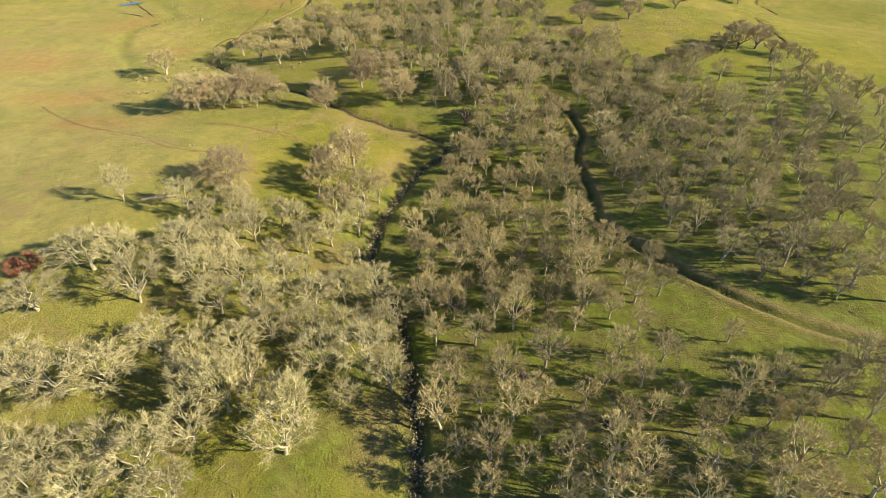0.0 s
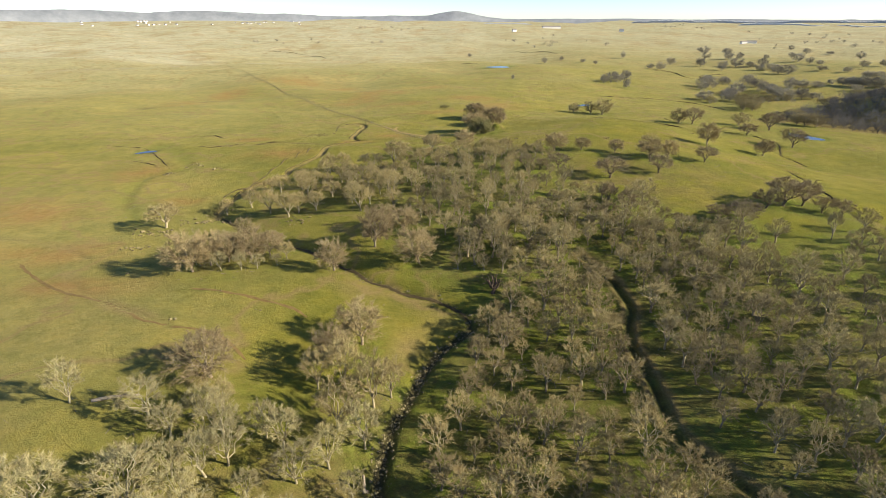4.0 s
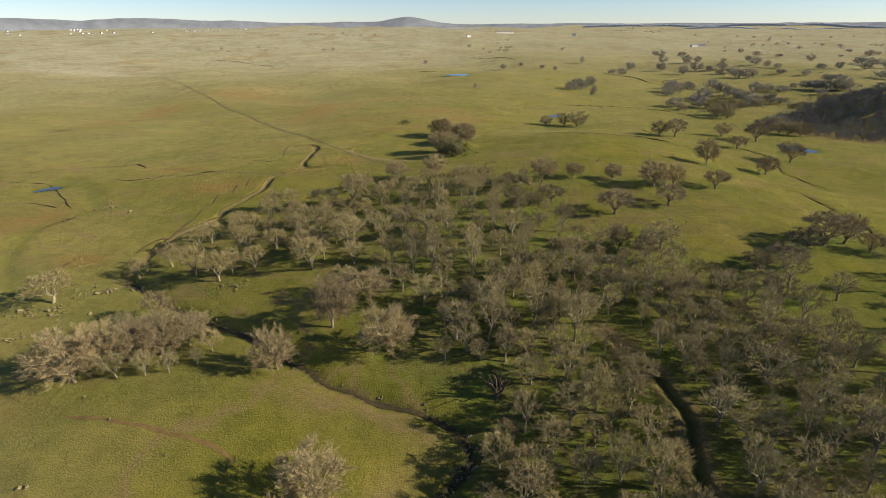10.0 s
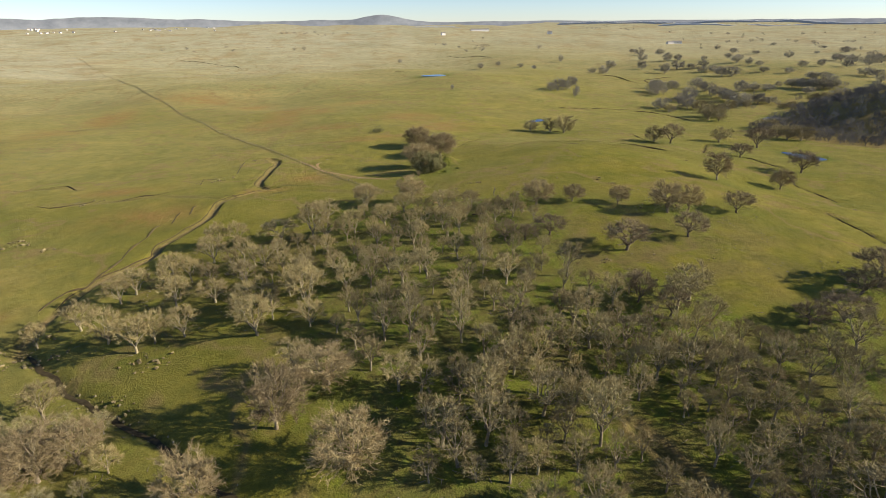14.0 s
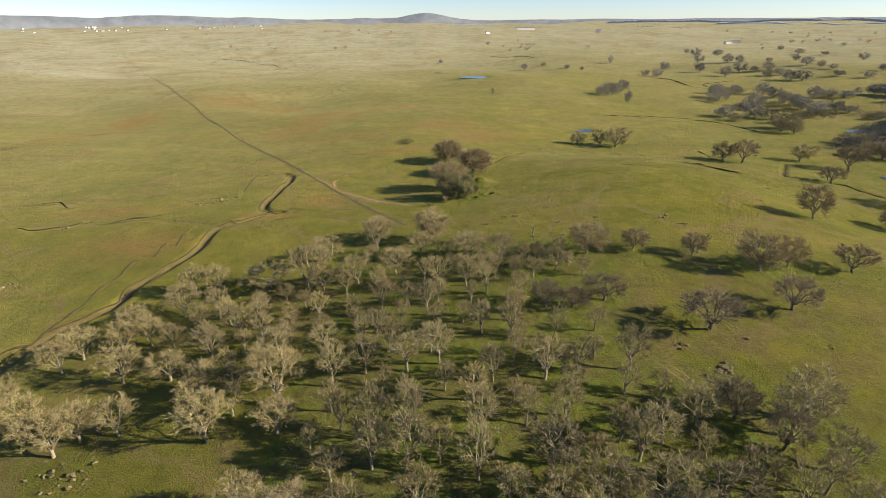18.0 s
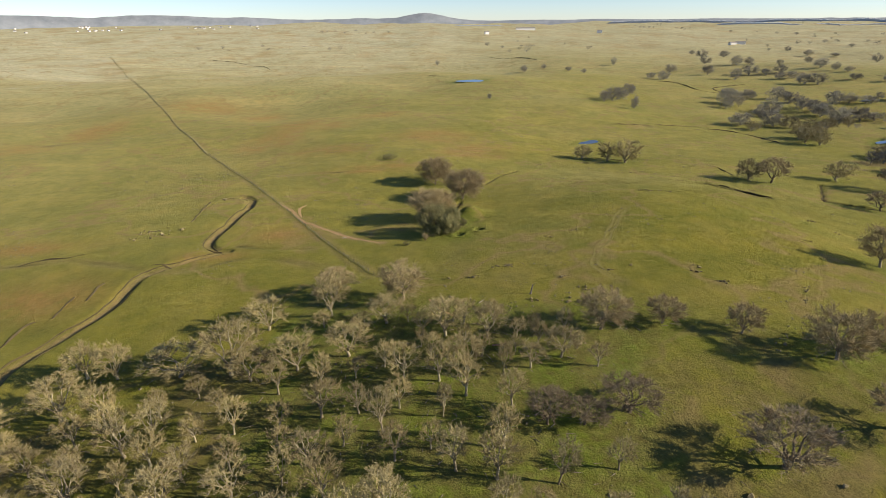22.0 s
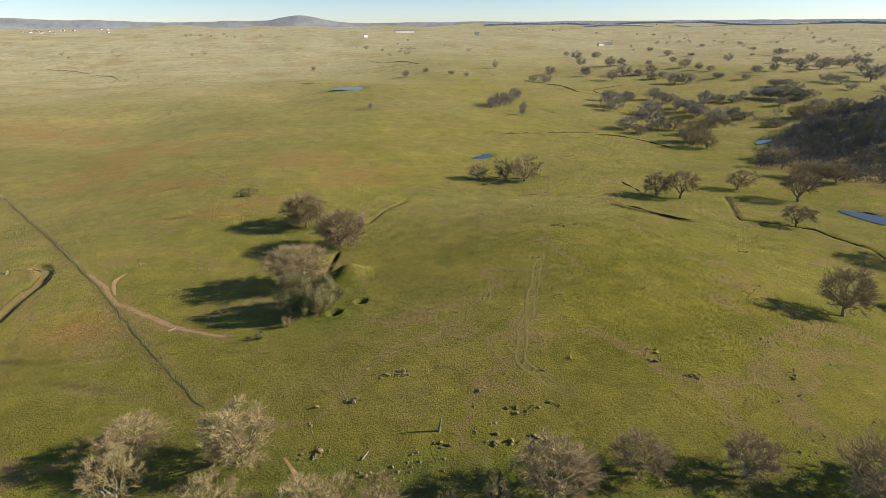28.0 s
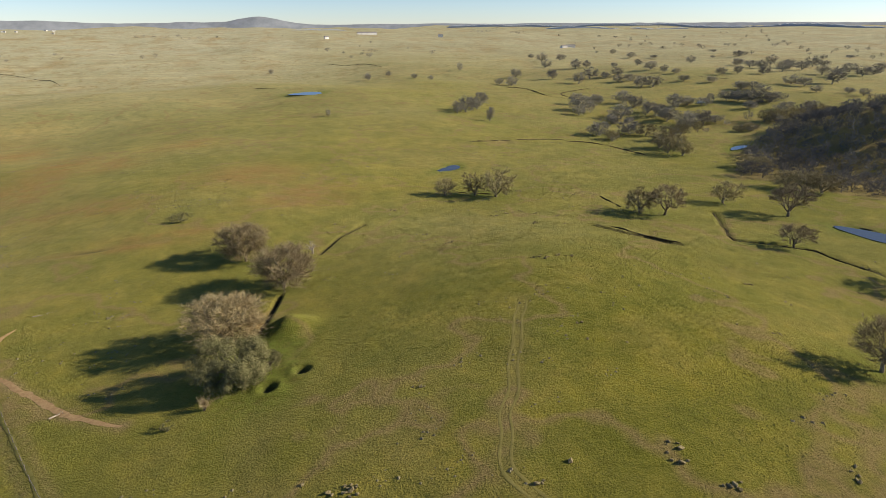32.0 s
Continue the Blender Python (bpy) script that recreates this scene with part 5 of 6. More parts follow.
def joined_wood(name, label, oaks, shapes_of, style, seed):
    """Trees past counting, one mesh for the wood, each with a tint of its own."""
    rng = random.Random(seed)
    arrays = []
    for trunk, arms, crown in shapes_of:
        v, tri, slot, base = [], [], [], 0
        for shape, k in [(trunk, 0)] + [(a, 0) for a in arms] + [(crown, 1)]:
            for f in shape.f:
                for j in range(1, len(f) - 1):
                    tri.append((base + f[0], base + f[j], base + f[j + 1]))
                    slot.append(k)
            v += [tuple(p) for p in shape.v]
            base = len(v)
        arrays.append((np.array(v), np.array(tri), np.array(slot)))
    V, T, S, tint, base = [], [], [], [], 0
    for x, y, h, w, _ in oaks:
        v, tri, slot = rng.choice(arrays)
        m = np.array(oak_pose(rng, x, y, h, w))
        V.append(v @ m[:3, :3].T + m[:3, 3])
        T.append(tri + base)
        S.append(slot)
        tint.append(np.full(len(v), rng.random()))
        base += len(v)
    V, T, S, tint = np.concatenate(V), np.concatenate(T), np.concatenate(S), np.concatenate(tint)
    me = bpy.data.meshes.new(name)
    me.vertices.add(len(V))
    me.vertices.foreach_set("co", V.ravel())
    me.loops.add(T.size)
    me.loops.foreach_set("vertex_index", T.ravel())
    me.polygons.add(len(T))
    me.polygons.foreach_set("loop_start", np.arange(0, T.size, 3))
    me.materials.append(BARK[style][0])
    me.materials.append(BARK[style][1])
    me.polygons.foreach_set("material_index", S)
    me.update(calc_edges=True)
    me.attributes.new("tint", "FLOAT", "POINT").data.foreach_set("value", tint.astype(np.float32))
    tagged(new(name, me), label, "woodland", kind="stuff")


WOOD_OAKS = OAKS[HERO_COUNT:NEAR_COUNT]
joined_wood("oak_wood", "close-set leafless grey-brown oaks of the woodland", [o for o in WOOD_OAKS if o[4] == "brown"], OAK_SHAPES["brown"], "brown", 5)
joined_wood("pale_oak_wood", "close-set leafless oaks grey with lichen", [o for o in WOOD_OAKS if o[4] == "pale"], OAK_SHAPES["pale"], "pale", 6)
joined_wood("creek_oak_wood", "close-set leafless tan-grey oaks along the creek", [o for o in WOOD_OAKS if o[4] == "grey"], OAK_SHAPES["brown"], "grey", 9)
rng = random.Random(17)
UNDER = [(x + rng.gauss(0, 9), y + rng.gauss(0, 9), h * rng.uniform(0.5, 0.9), w * rng.uniform(0.6, 0.95), "dark") for x, y, h, w in FAR_OAKS if 330 < x < 700 and y < 1010 for _ in range(2)]
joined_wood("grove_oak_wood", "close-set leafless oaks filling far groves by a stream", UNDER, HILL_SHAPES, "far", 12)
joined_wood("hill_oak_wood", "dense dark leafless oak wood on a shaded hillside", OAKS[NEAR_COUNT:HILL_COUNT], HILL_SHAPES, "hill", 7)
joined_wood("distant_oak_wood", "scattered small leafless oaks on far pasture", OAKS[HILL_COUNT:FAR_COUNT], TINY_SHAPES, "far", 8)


# ---- the knoll: evergreen oak and bushes ----
def leafy(name, label, category, x, y, high, wide, mat, seed, clumps, leaves, size):
    rng = random.Random(seed)
    ob = new(name)
    ob.location = (x, y, height_at(x, y))
    trunk, crown = Shape(), Shape()
    stem = limb_line(rng, Vector((0, 0, -0.6)), Vector((0.1, 0.05, 1)), high * 0.45, 4, 0.08, 0.05)
    r = high * 0.028
    trunk.tube(stem, [r * 1.5, r * 1.1, r, r * 0.9, r * 0.7], 7)
    for _ in range(clumps):
        d = Vector((rng.gauss(0, 1), rng.gauss(0, 1), rng.uniform(-0.85, 1.2))).normalized()
        k = rng.uniform(0.55, 1.0) ** 0.6
        c = Vector((d.x * wide / 2 * k, d.y * wide / 2 * k, high * (0.48 + 0.46 * d.z * k)))
        start, _ = along(stem, rng.uniform(0.4, 1.0))
        trunk.tube(limb_line(rng, start, c - start, (c - start).length * 0.92, 3, 0.12, 0.0), [r * 0.45, r * 0.3, r * 0.18, r * 0.08], 4, False)
        reach = wide * rng.uniform(0.06, 0.17)
        for _ in range(leaves):
            out = Vector((rng.gauss(0, 1), rng.gauss(0, 1), rng.gauss(0.25, 0.9))).normalized()
            p = c + out * reach * rng.uniform(0.45, 1.1)
            n = (out + stray(rng, 0.35) + Vector((0, 0, 0.25))).normalized()
            d2 = n.cross(stray(rng, 1.0)).normalized()
            crown.leaf(p, d2, n, size * rng.uniform(0.7, 1.3), size * 0.36)
    part("trunk", trunk.mesh("trunk", BARK["dark"][0], True), None, ob)
    part("crown", crown.mesh("crown", mat), None, ob)
    return tagged(ob, label, category)


leafy("evergreen_oak", "evergreen oak with dense olive-green leaves on a knoll", "tree", 17.8, 471.5, 12.5, 18.5, LEAF, 3, 90, 330, 0.36)
leafy("bush", "dense olive-green bush beside a trench", "bush", 26.6, 474.0, 4.8, 7.0, LEAF, 4, 40, 90, 0.30)
leafy("bush", "small dense olive bush at the foot of an oak", "bush", 4.0, 458.0, 1.8, 3.2, LEAF, 6, 14, 50, 0.22)
leafy("bush", "low thicket of brush on open pasture", "bush", -12.3, 616.4, 2.2, 11.0, LEAF, 7, 40, 50, 0.3)
leafy("red_bush", "rust-red leafy bush under pale oaks", "bush", -111.6, 114.0, 4.2, 8.0, RED_LEAF, 5, 45, 70, 0.34)


def twiggy_bush(label, x, y, high, wide, mat, seed):
    rng = random.Random(seed)
    ob = new("bush")
    ob.location = (x, y, height_at(x, y))
    stems, twigs = Shape(), Shape()
    for _ in range(22):
        d = Vector((rng.gauss(0, 0.7) * wide, rng.gauss(0, 0.7) * wide, high * 1.3)).normalized()
        line = limb_line(rng, Vector((rng.gauss(0, 0.1), rng.gauss(0, 0.1), -0.1)), d, high * rng.uniform(0.8, 1.1), 3, 0.2, 0.0)
        stems.tube(line, [0.05, 0.04, 0.03, 0.015], 3, False)
        for _ in range(40):
            p, way = along(line, rng.uniform(0.3, 1.0))
            e = (way * 0.4 + stray(rng, 0.7)).normalized()
            twigs.spike(p, p + e * high * rng.uniform(0.15, 0.35), 0.022)
    part("stem", stems.mesh("stem", mat[0]), None, ob)
    part("crown", twigs.mesh("crown", mat[1]), None, ob)
    tagged(ob, label, "bush")


twiggy_bush("small leafless greyish-pink bush in green grass", 11.6, 461.8, 3.4, 1.2, BARK["dense"], 8)


# ---- dead wood ----
def dead_oak(label, x, y, high, wide, mat, seed, limbs=9):
    rng = random.Random(seed)
    trunk, arms, crown = oak_shapes(seed, "dark", limbs, 20, 3, 0, 1.8, 1.6)
    ob = new("dead_tree")
    ob.matrix_basis = Matrix.LocRotScale((x, y, height_at(x, y)), Euler((0.08, 0.05, rng.uniform(0, 6))), (wide / 9, wide / 9, high / 10))
    part("trunk", trunk.mesh("trunk", mat, True), None, ob)
    for arm in arms:
        part("limb", arm.mesh("limb", mat, True), None, ob)
    part("crown", crown.mesh("crown", mat), None, ob)
    tagged(ob, label, "dead tree")


dead_oak("blackened dead oak with broken bare limbs by a creek", 11.1, 222.8, 10.0, 12.0, CHARRED, 41, 12)
dead_oak("bleached dead oak, bare and broken, on open grass", 44.8, 563.0, 7.0, 8.5, DEADWOOD, 42, 8)


def snag(label, x, y, high, thick, mat, seed):
    rng = random.Random(seed)
    ob = new("tree_stump")
    ob.location = (x, y, height_at(x, y))
    body, spur = Shape(), Shape()
    line = limb_line(rng, Vector((0, 0, -0.4)), Vector((rng.gauss(0, 0.1), rng.gauss(0, 0.1), 1)), high + 0.4, 4, 0.08, 0.02)
    body.tube(line, [thick * 1.5, thick * 1.1, thick, thick * 0.85, thick * 0.6], 8)
    for i in range(5):
        a = i * 1.257 + rng.random()
        spur.tube([(0, 0, 0.25), (thick * 1.6 * math.cos(a), thick * 1.6 * math.sin(a), 0.05), (thick * 2.8 * math.cos(a), thick * 2.8 * math.sin(a), -0.15)], [thick * 0.5, thick * 0.35, thick * 0.12], 5)
    part("trunk", body.mesh("trunk", mat, True), None, ob)
    part("root_flare", spur.mesh("root_flare", mat, True), None, ob)
    tagged(ob, label, "stump")


snag("tall broken grey stump standing on open grass", 44.1, 398.3, 3.3, 0.24, POST, 1)
snag("short dark stump among young grass", 35.6, 69.4, 2.2, 0.75, CHARRED, 2)
snag("short dark stump at the edge of a wood", 19.3, 84.2, 1.6, 0.8, CHARRED, 3)
snag("pale standing snag among oaks", -25.5, 135.0, 4.5, 0.45, DEADWOOD, 4)


def fallen_log(label, x, y, turn, long, thick, mat, seed):
    rng = random.Random(seed)
    ob = new("fallen_log")
    ob.matrix_basis = pose(x, y, height_at(x, y) + thick * 0.6, 0, 0, turn)
    body = Shape()
    line = limb_line(rng, Vector((-long / 2, 0, 0)), Vector((1, 0, 0)), long, 6, 0.08, 0.0)
    body.tube(line, [thick, thick * 0.95, thick * 0.9, thick * 0.8, thick * 0.65, thick * 0.5, thick * 0.3], 8)
    part("trunk", body.mesh("trunk", mat, True), None, ob)
    for _ in range(7):
        p, way = along(line, rng.uniform(0.35, 0.98))
        branch = Shape()
        bl = limb_line(rng, p, way * 0.5 + stray(rng, 0.7) + Vector((0, 0, 0.6)), long * rng.uniform(0.2, 0.35), 4, 0.25, -0.04)
        branch.tube(bl, [thick * 0.35, thick * 0.28, thick * 0.2, thick * 0.12, thick * 0.05], 5)
        part("branch", branch.mesh("branch", mat, True), None, ob)
    tagged(ob, label, "log")


fallen_log("bleached fallen oak trunk lying under pale oaks", -92.0, 152.7, 20, 11.0, 0.55, DEADWOOD, 1)
fallen_log("bleached fallen branch beside a dirt track", -23.3, 475.8, 35, 4.5, 0.22, DEADWOOD, 2)
fallen_log("fallen grey oak limb on open pasture", -47.0, 540.0, 12, 6.0, 0.2, DEADWOOD, 3)
fallen_log("bleached fallen oak with bare spreading limbs on grass", 29.0, 397.5, 60, 4.5, 0.14, DEADWOOD, 5)
fallen_log("fallen dark oak limb at the wood's edge", 33.0, 372.0, 5, 8.0, 0.3, CHARRED, 4)


# ---- stones ----
def rock_mesh(seed):
    """A broken block: a hull of scattered corners, flat faces and sharp edges."""
    rng = random.Random(seed)
    bm = bmesh.new()
    for _ in range(15):
        d = Vector((rng.gauss(0, 1), rng.gauss(0, 1), rng.gauss(0, 1))).normalized() * rng.uniform(0.75, 1.15)
        bm.verts.new((d.x * 1.15, d.y * 0.9, d.z * 0.75))
    hull = bmesh.ops.convex_hull(bm, input=bm.verts)
    bmesh.ops.delete(bm, geom=[v for v in hull["geom_interior"] if isinstance(v, bmesh.types.BMVert)], context="VERTS")
    me = bpy.data.meshes.new("rock")
    bm.to_mesh(me)
    bm.free()
    me.materials.append(ROCK)
    return me


ROCK_MESHES = [rock_mesh(i) for i in range(9)]


LOOSE_ROCKS = []


def scatter_rocks(spots, label, group, most, small, large, reach, seed, keep):
    """Rocks in clusters: the first of each cluster a thing, the others joined into one mesh."""
    rng = random.Random(seed)
    for x, y in spots:
        for k in range(rng.randint(1, most)):
            s = rng.uniform(small, large) * (1.0 if k == 0 else 0.65)
            px, py = (x, y) if k == 0 else (x + rng.gauss(0, reach), y + rng.gauss(0, reach * 0.6))
            m = Matrix.LocRotScale((px, py, height_at(px, py) + 0.28 * s), Euler((rng.gauss(0, 0.3), rng.gauss(0, 0.3), rng.uniform(0, 6.28))), (s, s * rng.uniform(0.7, 1.0), s * rng.uniform(0.6, 1.1)))
            if k < keep:
                ob = new("rock", rng.choice(ROCK_MESHES))
                ob.matrix_basis = m
                tagged(ob, label, "rock", group)
            else:
                LOOSE_ROCKS.append((rng.choice(ROCK_MESHES), m))


scatter_rocks(ROCKS_SLOPE, "lichened grey fieldstone in short grass", "stones on the slope", 8, 0.38, 0.95, 1.7, 1, 3)
scatter_rocks(ROCKS_HILL, "low dark fieldstone on the hill pasture", "stones on the hill", 8, 0.32, 0.8, 1.8, 2, 2)
scatter_rocks(ROCKS_EDGE, "grey boulder on grass by the woodland edge", "stones by the wood", 3, 0.4, 0.9, 1.5, 3, 3)
scatter_rocks(ROCKS_CREEK, "pale boulder of a rocky creek bank", "boulders by the creek", 11, 0.4, 1.15, 2.8, 4, 2)
scatter_rocks(ROCKS_LONE, "lone tan boulder lying in short grass", "boulders on the west pasture", 2, 0.4, 0.8, 1.0, 6, 2)
scatter_rocks(ROCKS_FAR, "fieldstone on distant pasture", "stones on the far pasture", 6, 0.3, 0.8, 2.5, 5, 1)


def rock_heap(x, y, count, reach):
    """Boulders piled on one another."""
    rng = random.Random(44)
    for k in range(count):
        r, a = reach * math.sqrt(k / count), k * 2.4
        px, py, s = x + r * math.cos(a), y + 0.7 * r * math.sin(a), rng.uniform(0.45, 0.85)
        ob = new("rock", rng.choice(ROCK_MESHES))
        ob.matrix_basis = Matrix.LocRotScale((px, py, height_at(px, py) + 0.28 * s + 0.4 * (1 - r / reach) ** 1.5), Euler((rng.gauss(0, 0.4), rng.gauss(0, 0.4), a)), (s, s * rng.uniform(0.7, 1.0), s * rng.uniform(0.8, 1.1)))
        tagged(ob, "grey boulder in a heap of stones on pasture", "rock", "heap of boulders")


rock_heap(78.3, 312.4, 13, 1.9)


def build_rubble():
    v, f = [], []
    for me, m in LOOSE_ROCKS:
        base = len(v)
        v += [m @ q.co for q in me.vertices]
        f += [tuple(base + i for i in p.vertices) for p in me.polygons]
    tagged(new("rubble", mesh_from("rubble", v, f, ROCK)), "small broken stones lying round larger rocks", "stones", kind="stuff")


build_rubble()


# ---- the dirt trail and wheel tracks ----
def ribbon(name, label, line, offset, wide, mat, seed, step=1.2, lift=0.05):
    """A worn strip that lies on the ground, uneven in width."""
    rng = random.Random(seed)
    fine = smooth_curve(line, step)
    xy, ends = [], []
    for i, (x, y) in enumerate(fine):
        ax, ay = fine[max(i - 1, 0)]
        bx, by = fine[min(i + 1, len(fine) - 1)]
        d = math.hypot(bx - ax, by - ay) or 1.0
        nx, ny = (by - ay) / d, -(bx - ax) / d
        taper = min(1.0, 0.25 + i / 6, 0.25 + (len(fine) - 1 - i) / 6)
        w = wide * taper * (1 + 0.5 * noise.noise((x * 0.3, y * 0.3, seed))) * rng.uniform(0.8, 1.15)
        for k in (-1.0, -0.33, 0.33, 1.0):
            xy.append((x + nx * (offset + w * k), y + ny * (offset + w * k)))
    z = ground_height(np.array([p[0] for p in xy]), np.array([p[1] for p in xy]))
    verts = [(p[0], p[1], g + (lift if k % 4 in (1, 2) else lift * 0.6)) for k, (p, g) in enumerate(zip(xy, z))]
    faces = [(4 * i + k, 4 * i + k + 1, 4 * i + k + 5, 4 * i + k + 4) for i in range(len(fine) - 1) for k in range(3)]
    tagged(new(name, mesh_from(name, verts, faces, mat, True)), label, "track", kind="structure")


ribbon("dirt_trail", "orange-brown bare dirt trail across green pasture", TRAIL, 0.0, 0.9, DUST, 1)
ribbon("dirt_trail", "short spur of an orange-brown dirt trail", TRAIL_UP, 0.0, 0.7, DUST, 6)
ribbon("grass_strip", "strip of rank dark grass under a wire fence", FENCE_LINE[:6], 0.0, 0.5, STRIP, 7, 1.5, 0.12)
ribbon("dirt_trail", "orange-brown dirt trail through a trampled gap", TRAIL_LOW, 0.0, 0.6, DUST, 2)
for side in (-1.1, 1.1):
    ribbon("wheel_track", "faint pale wheel track worn in hill pasture", WHEELS, side, 0.30, WORN, 3)
    ribbon("wheel_track", "faint pale wheel track at the wood's edge", WHEELS_LOW, side, 0.30, WORN, 4)

ribbon("field_track", "long straight brown field track over far pasture", [FENCE_LINE[5], FENCE_LINE[6], (-1100.0, 2287.6)], 0.0, 0.65, WORN_DARK, 5, 4.0, 0.45)

ribbon("creek_bed", "narrow wet dark bed of a small creek", [p for p in CREEK if p[1] > 205], 0.0, 0.8, RAW_EARTH, 13, 1.2, 0.4)
for path in (CATTLE_PATH, CATTLE_PATH_SIDE):
    ribbon("cattle_path", "narrow trodden brown cattle path across pasture", path, 0.0, 0.7, WORN_PATH, 9)
ribbon("field_road", "pale bare farm road across far dry pasture", FIELD_ROAD, 0.0, 1.7, PALE_ROAD, 10, 8.0, 0.3)


# ---- eroded banks: broken lips of raw dark earth ----
def bank(label, line, high, seed, step):
    fine = smooth_curve(line, step, 0.8)
    xy, up, face = [], [], []
    for i, (x, y) in enumerate(fine):
        ax, ay = fine[max(i - 1, 0)]
        bx, by = fine[min(i + 1, len(fine) - 1)]
        d = math.hypot(bx - ax, by - ay) or 1.0
        nx, ny = (by - ay) / d, -(bx - ax) / d
        h = high * max(0.06, min(1.0, 0.55 + 1.5 * noise.noise((x * 0.12, y * 0.12, seed)))) * min(1.0, 0.2 + i / 3, 0.2 + (len(fine) - 1 - i) / 3)
        wob = 0.5 * high * noise.noise((x * 0.4, y * 0.4, seed + 3))
        for off, k in ((-0.9 * high, 0.0), (-0.4 * high, 0.7), (0.0, 1.0), (0.5 * high, 0.6), (1.0 * high, 0.0)):
            xy.append((x + nx * (off + wob), y + ny * (off + wob)))
            up.append(h * k - (0.12 if k == 0 else 0))
    z = ground_height(np.array([p[0] for p in xy]), np.array([p[1] for p in xy]))
    faces = [(5 * i + k, 5 * i + k + 1, 5 * i + k + 6, 5 * i + k + 5) for i in range(len(fine) - 1) for k in range(4)]
    me = mesh_from("earth_bank", [(p[0], p[1], g + u) for p, g, u in zip(xy, z, up)], faces, RAW_EARTH)
    tagged(new("earth_bank", me), label, "bank", kind="structure")


for i, line in enumerate(NEAR_BANKS):
    bank("low eroded bank of raw dark earth in pasture", line, 0.6, 80 + i, 1.3)
for i, line in enumerate(FAR_BANKS):
    bank("eroded ditch bank across far pasture", line, 1.0, 95 + i, 5.0)
# Dark lips added to draw the shadow along both gully edges.
for i, line in enumerate([[(x - 2.3, y + 1.0) for x, y in GULLY[8:]], [(x + 2.3, y - 1.0) for x, y in GULLY[8:]]]):
    bank("crumbling lip of an eroded gully, darkened for its edge shadow", line, 0.3, 110 + i, 1.5)
for i, line in enumerate((RILL_EAST[-22:], RILL_NORTH, RILL_POND, RILL_UP)):
    bank("dark undercut edge of a narrow rill", line, 0.65, 120 + i, 1.5)


# ---- the fence along the old straight line ----
def build_fence():
    rng = random.Random(12)
    ob = new("fence")
    post = bmesh.new()
    bmesh.ops.create_cone(post, cap_ends=True, segments=7, radius1=0.10, radius2=0.08, depth=1.9)
    me = bpy.data.meshes.new("post")
    post.to_mesh(me)
    post.free()
    me.materials.append(POST)
    line = FENCE_LINE[:6]
    tops = []
    for (ax, ay), (bx, by) in zip(line, line[1:]):
        n = int(math.hypot(bx - ax, by - ay) / 4.5)
        for k in range(n):
            x, y = ax + (bx - ax) * k / n, ay + (by - ay) * k / n
            z = height_at(x, y)
            p = new("post", me)
            p.parent = ob
            p.matrix_basis = pose(x, y, z + 0.55, rng.gauss(0, 4), rng.gauss(0, 4), rng.uniform(0, 360))
            tops.append(Vector((x, y, z)))
    for up in (0.45, 0.85, 1.25):
        wire = Shape()
        wire.tube([p + Vector((0, 0, up)) for p in tops], [0.012] * len(tops), 3, False)
        part("wire", wire.mesh("wire", WIRE), None, ob)
    tagged(ob, "weathered wooden post fence with three wires across pasture", "fence")


build_fence()


# ---- far houses and barns ----
def house_parts(ob, long, deep, high, roof):
    w = bmesh.new()
    bmesh.ops.create_cube(w, size=1.0)
    bmesh.ops.scale(w, vec=(long, deep, high + 4), verts=w.verts)
    bmesh.ops.translate(w, vec=(0, 0, high / 2 - 2), verts=w.verts)
    part("wall", w, WHITE, ob)
    r = bmesh.new()
    e = 0.6
    a = [r.verts.new(p) for p in ((-long / 2 - e, -deep / 2 - e, high - 0.1), (long / 2 + e, -deep / 2 - e, high - 0.1), (long / 2 + e, deep / 2 + e, high - 0.1), (-long / 2 - e, deep / 2 + e, high - 0.1), (-long / 2 - e, 0, high + roof), (long / 2 + e, 0, high + roof))]
    for f in ((0, 1, 5, 4), (2, 3, 4, 5), (0, 4, 3), (1, 2, 5), (3, 2, 1, 0)):
        r.faces.new([a[i] for i in f])
    part("roof", r, ROOF, ob)
    for k in (-0.3, 0.0, 0.3):
        g = bmesh.new()
        bmesh.ops.create_cube(g, size=1.0)
        bmesh.ops.scale(g, vec=(1.6, 0.1, 1.3), verts=g.verts)
        bmesh.ops.translate(g, vec=(k * long, -deep / 2 - 0.04, high * 0.55), verts=g.verts)
        part("window", g, GLASS, ob)


def build_house(label, category, x, y, turn, long, deep, high, roof, group=""):
    ob = new("barn" if category == "barn" else "house")
    ob.matrix_basis = pose(x, y, height_at(x, y), 0, 0, turn)
    house_parts(ob, long, deep, high, roof)
    return tagged(ob, label, category, group)


build_house("white farmhouse with a grey roof on the far plain", "house", 1150, 2340, 15, 26, 12, 7, 4)
build_house("long white barn beside a far farmhouse", "barn", 1190, 2360, -10, 34, 14, 6, 4)
build_house("very long low white barn on the far plain", "barn", 602, 3589, 4, 110, 20, 8, 5)
build_house("lone white house on the far plain", "house", 320, 3050, 20, 20, 12, 7, 4)
build_house("lone white house among far trees", "house", 900, 3150, -20, 24, 12, 7, 4)
rng = random.Random(55)
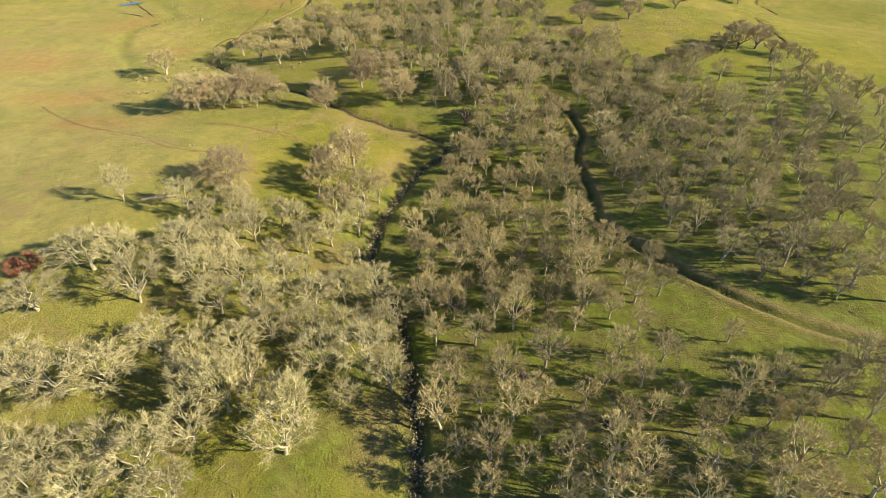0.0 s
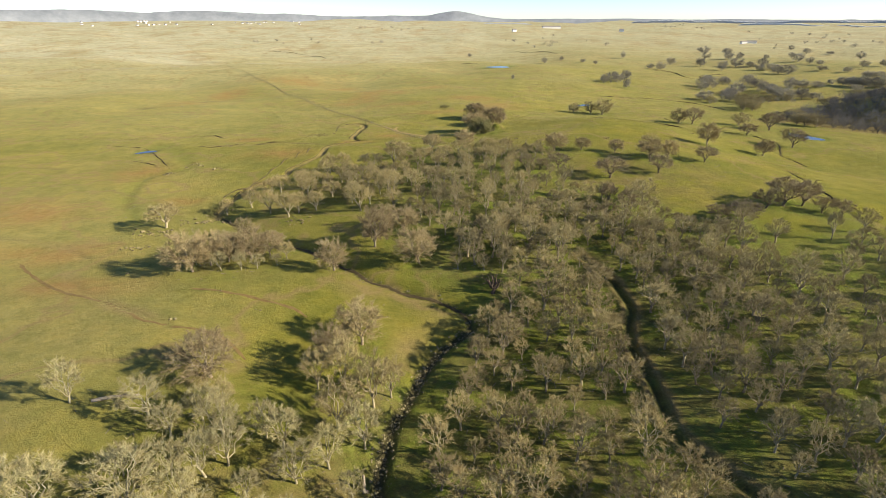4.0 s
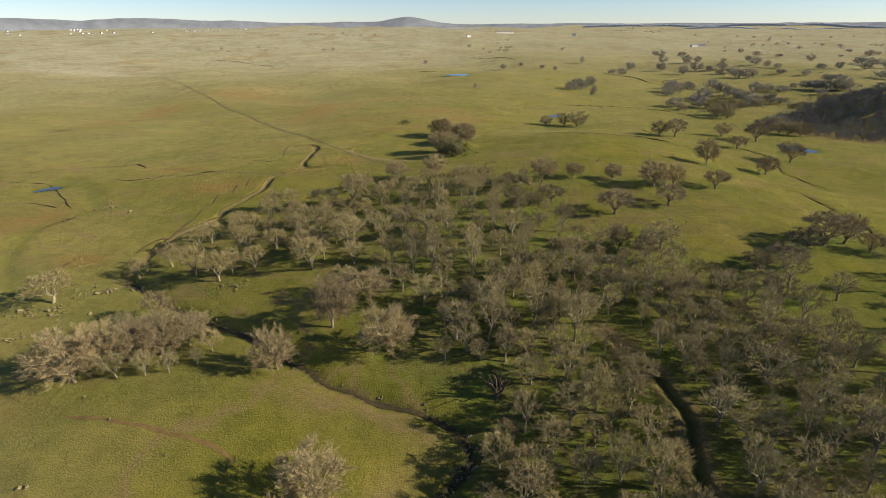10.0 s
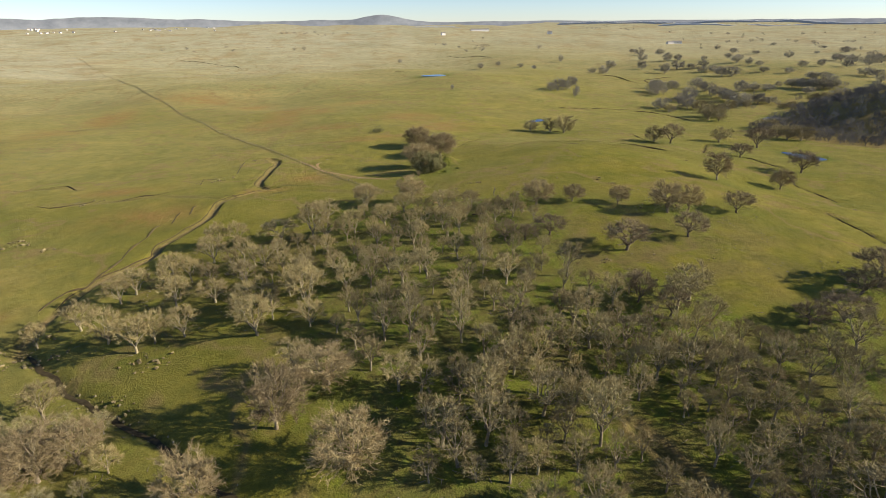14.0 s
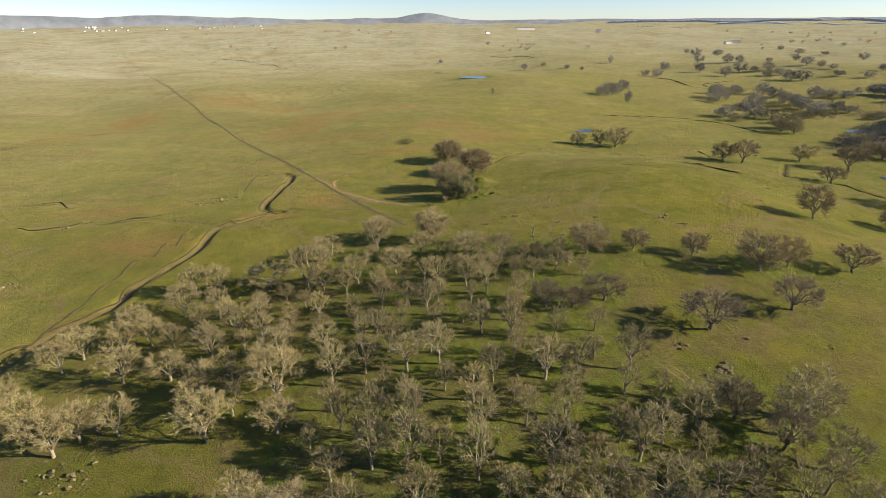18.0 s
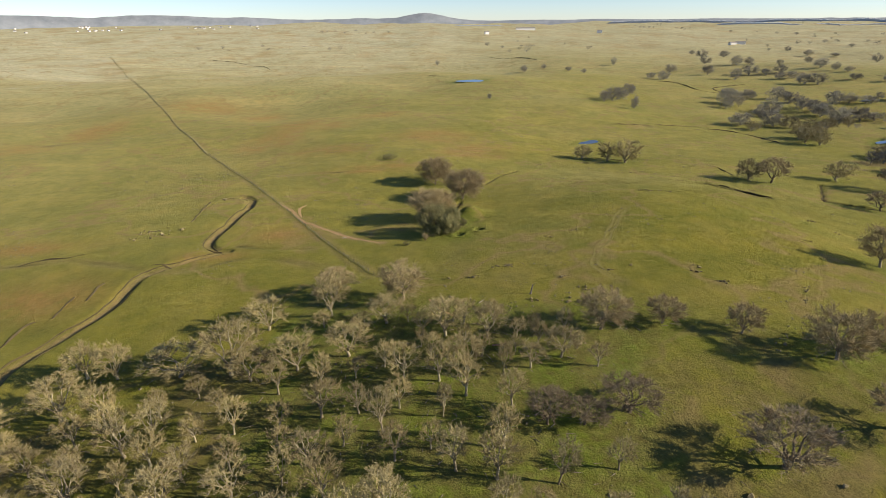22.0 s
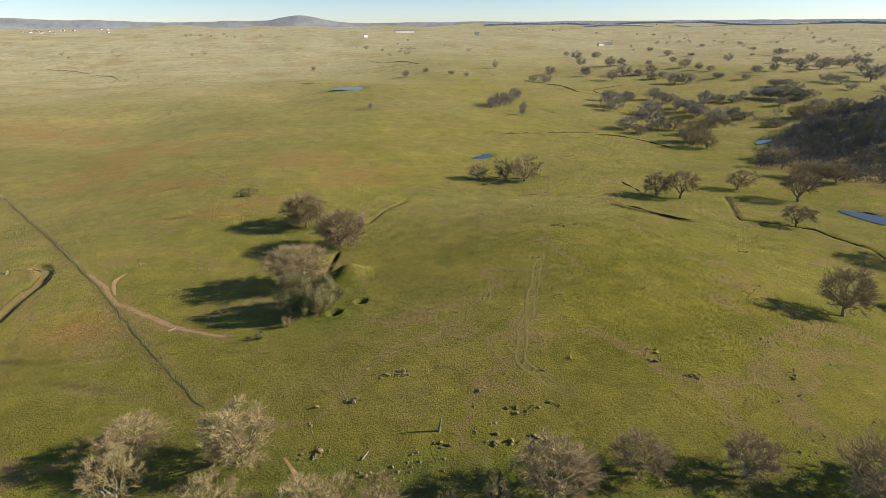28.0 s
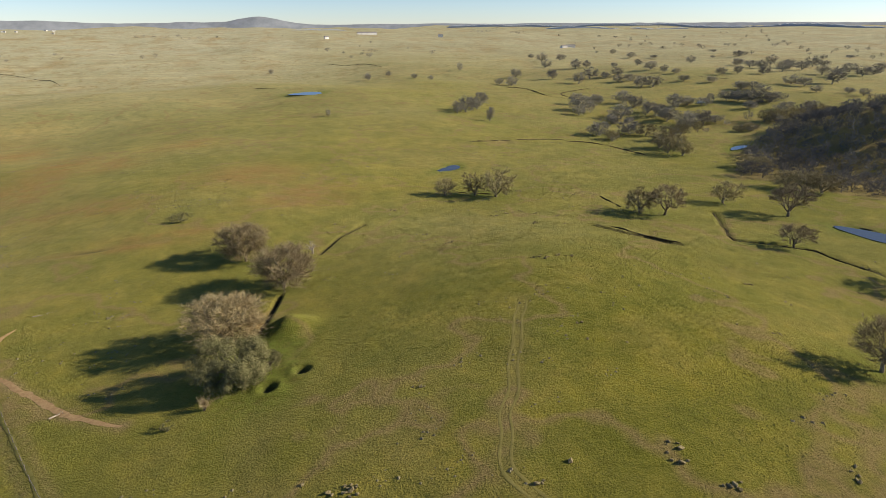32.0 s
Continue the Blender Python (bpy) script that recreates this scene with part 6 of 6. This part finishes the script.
for lo, hi, count in ((-29.0, -25.0, 16), (-20.8, -17.2, 18), (-23.5, -22.3, 4), (-15.5, -14.5, 4), (-33.0, -32.0, 3)):
    for _ in range(count):
        a, r = radians(rng.uniform(lo, hi)), rng.uniform(3750, 4250)
        build_house("small white house of a distant hillside town", "house", r * math.sin(a), 90 + r * math.cos(a), rng.uniform(0, 180), rng.uniform(9, 15), 8, 4.5, 3, "houses of the far town")


# ---- grass tussocks, creek stones, fallen sticks ----
def build_tussocks():
    rng = random.Random(21)
    xy = []
    while len(xy) < 34000:
        x, y = rng.uniform(-90, 215), rng.uniform(350, 580)
        if noise.noise((x * 0.025, y * 0.025, 4)) + 0.35 > rng.random() * 0.9:
            xy.append((x, y))
    z = ground_height(np.array([p[0] for p in xy]), np.array([p[1] for p in xy]))
    v, f = [], []
    for (x, y), g in zip(xy, z):
        base, r, h = len(v), rng.uniform(0.10, 0.27), rng.uniform(0.08, 0.24)
        a0 = rng.random()
        for k in range(4):
            a = a0 + k * 1.5708
            q = r * rng.uniform(0.7, 1.3)
            v.append((x + q * math.cos(a), y + q * math.sin(a), g - 0.05))
        v.append((x + rng.gauss(0, 0.08), y + rng.gauss(0, 0.08), g + h))
        f += [(base + k, base + (k + 1) % 4, base + 4) for k in range(4)]
    tagged(new("grass_tussocks", mesh_from("grass_tussocks", v, f, TUSSOCK)), "coarse tufts of dry and green grass over the hill", "grass", kind="stuff")


def build_creek_stones():
    rng = random.Random(22)
    xy = []
    for line, count, wide in (([p for p in CREEK if p[1] < 210], 900, 1.3), (CREEK, 500, 1.6), (RILL_EAST, 200, 1.2), (RILL_POND, 120, 1.2)):
        for _ in range(count):
            i = rng.randrange(len(line) - 1)
            k = rng.random()
            xy.append((line[i][0] + (line[i + 1][0] - line[i][0]) * k + rng.gauss(0, wide), line[i][1] + (line[i + 1][1] - line[i][1]) * k + rng.gauss(0, wide)))
    z = ground_height(np.array([p[0] for p in xy]), np.array([p[1] for p in xy]))
    v, f = [], []
    for (x, y), g in zip(xy, z):
        base, r = len(v), rng.choice((0.12, 0.18, 0.28, 0.5)) * rng.uniform(0.7, 1.3)
        for dx, dy, dz in ((1, 0, 0), (0, 1, 0), (-1, 0, 0), (0, -1, 0), (0, 0, 0.8), (0, 0, -0.6)):
            v.append((x + r * dx * rng.uniform(0.7, 1.3), y + r * dy * rng.uniform(0.7, 1.3), g + r * dz + rng.gauss(0, 0.05)))
        f += [(base + a, base + b, base + 4) for a, b in ((0, 1), (1, 2), (2, 3), (3, 0))] + [(base + b, base + a, base + 5) for a, b in ((0, 1), (1, 2), (2, 3), (3, 0))]
    tagged(new("creek_stones", mesh_from("creek_stones", v, f, CLOD)), "loose grey stones strewn along the creek bed", "stones", kind="stuff")


def build_field_stones():
    """Small stones and clods, in loose clusters over the open pasture."""
    rng = random.Random(29)
    xy = []
    while len(xy) < 5000:
        x, y = rng.uniform(-330, 380), rng.uniform(300, 950)
        if noise.noise((x * 0.018, y * 0.018, 2)) > rng.uniform(-0.05, 0.55):
            for _ in range(rng.randint(1, 7)):
                xy.append((x + rng.gauss(0, 2.2), y + rng.gauss(0, 1.6)))
    z = ground_height(np.array([p[0] for p in xy]), np.array([p[1] for p in xy]))
    v, f = [], []
    for (x, y), g in zip(xy, z):
        base, r = len(v), rng.uniform(0.14, 0.5) * (1.0 if y < 560 else 1.25)
        for dx, dy, dz in ((1, 0, 0), (0, 1, 0), (-1, 0, 0), (0, -1, 0), (0, 0, 0.75), (0, 0, -0.6)):
            v.append((x + r * dx * rng.uniform(0.6, 1.4), y + r * dy * rng.uniform(0.6, 1.4), g + r * dz * rng.uniform(0.8, 1.3)))
        f += [(base + a, base + b, base + 4) for a, b in ((0, 1), (1, 2), (2, 3), (3, 0))]
    tagged(new("field_stones", mesh_from("field_stones", v, f, CLOD)), "small lichened stones scattered over open pasture", "stones", kind="stuff")


def build_sticks():
    rng = random.Random(23)
    s, spots = Shape(), []
    for x, y, h, w, style in OAKS[:NEAR_COUNT]:
        spots += [(x + rng.gauss(0, w * 0.4), y + rng.gauss(0, w * 0.4)) for _ in range(5)]
    heights = ground_height(np.array([p[0] for p in spots]), np.array([p[1] for p in spots]))
    for (px, py), z in zip(spots, heights):
        a, long = rng.uniform(0, 6.28), rng.uniform(0.8, 3.2)
        p = Vector((px, py, z + 0.06))
        s.spike(p, p + Vector((math.cos(a) * long, math.sin(a) * long, rng.uniform(0.0, 0.4))), rng.uniform(0.05, 0.12))
    tagged(new("fallen_sticks", s.mesh("fallen_sticks", DEADWOOD)), "fallen sticks and small limbs under the oaks", "sticks", kind="stuff")


build_tussocks()
build_creek_stones()
build_field_stones()
build_sticks()
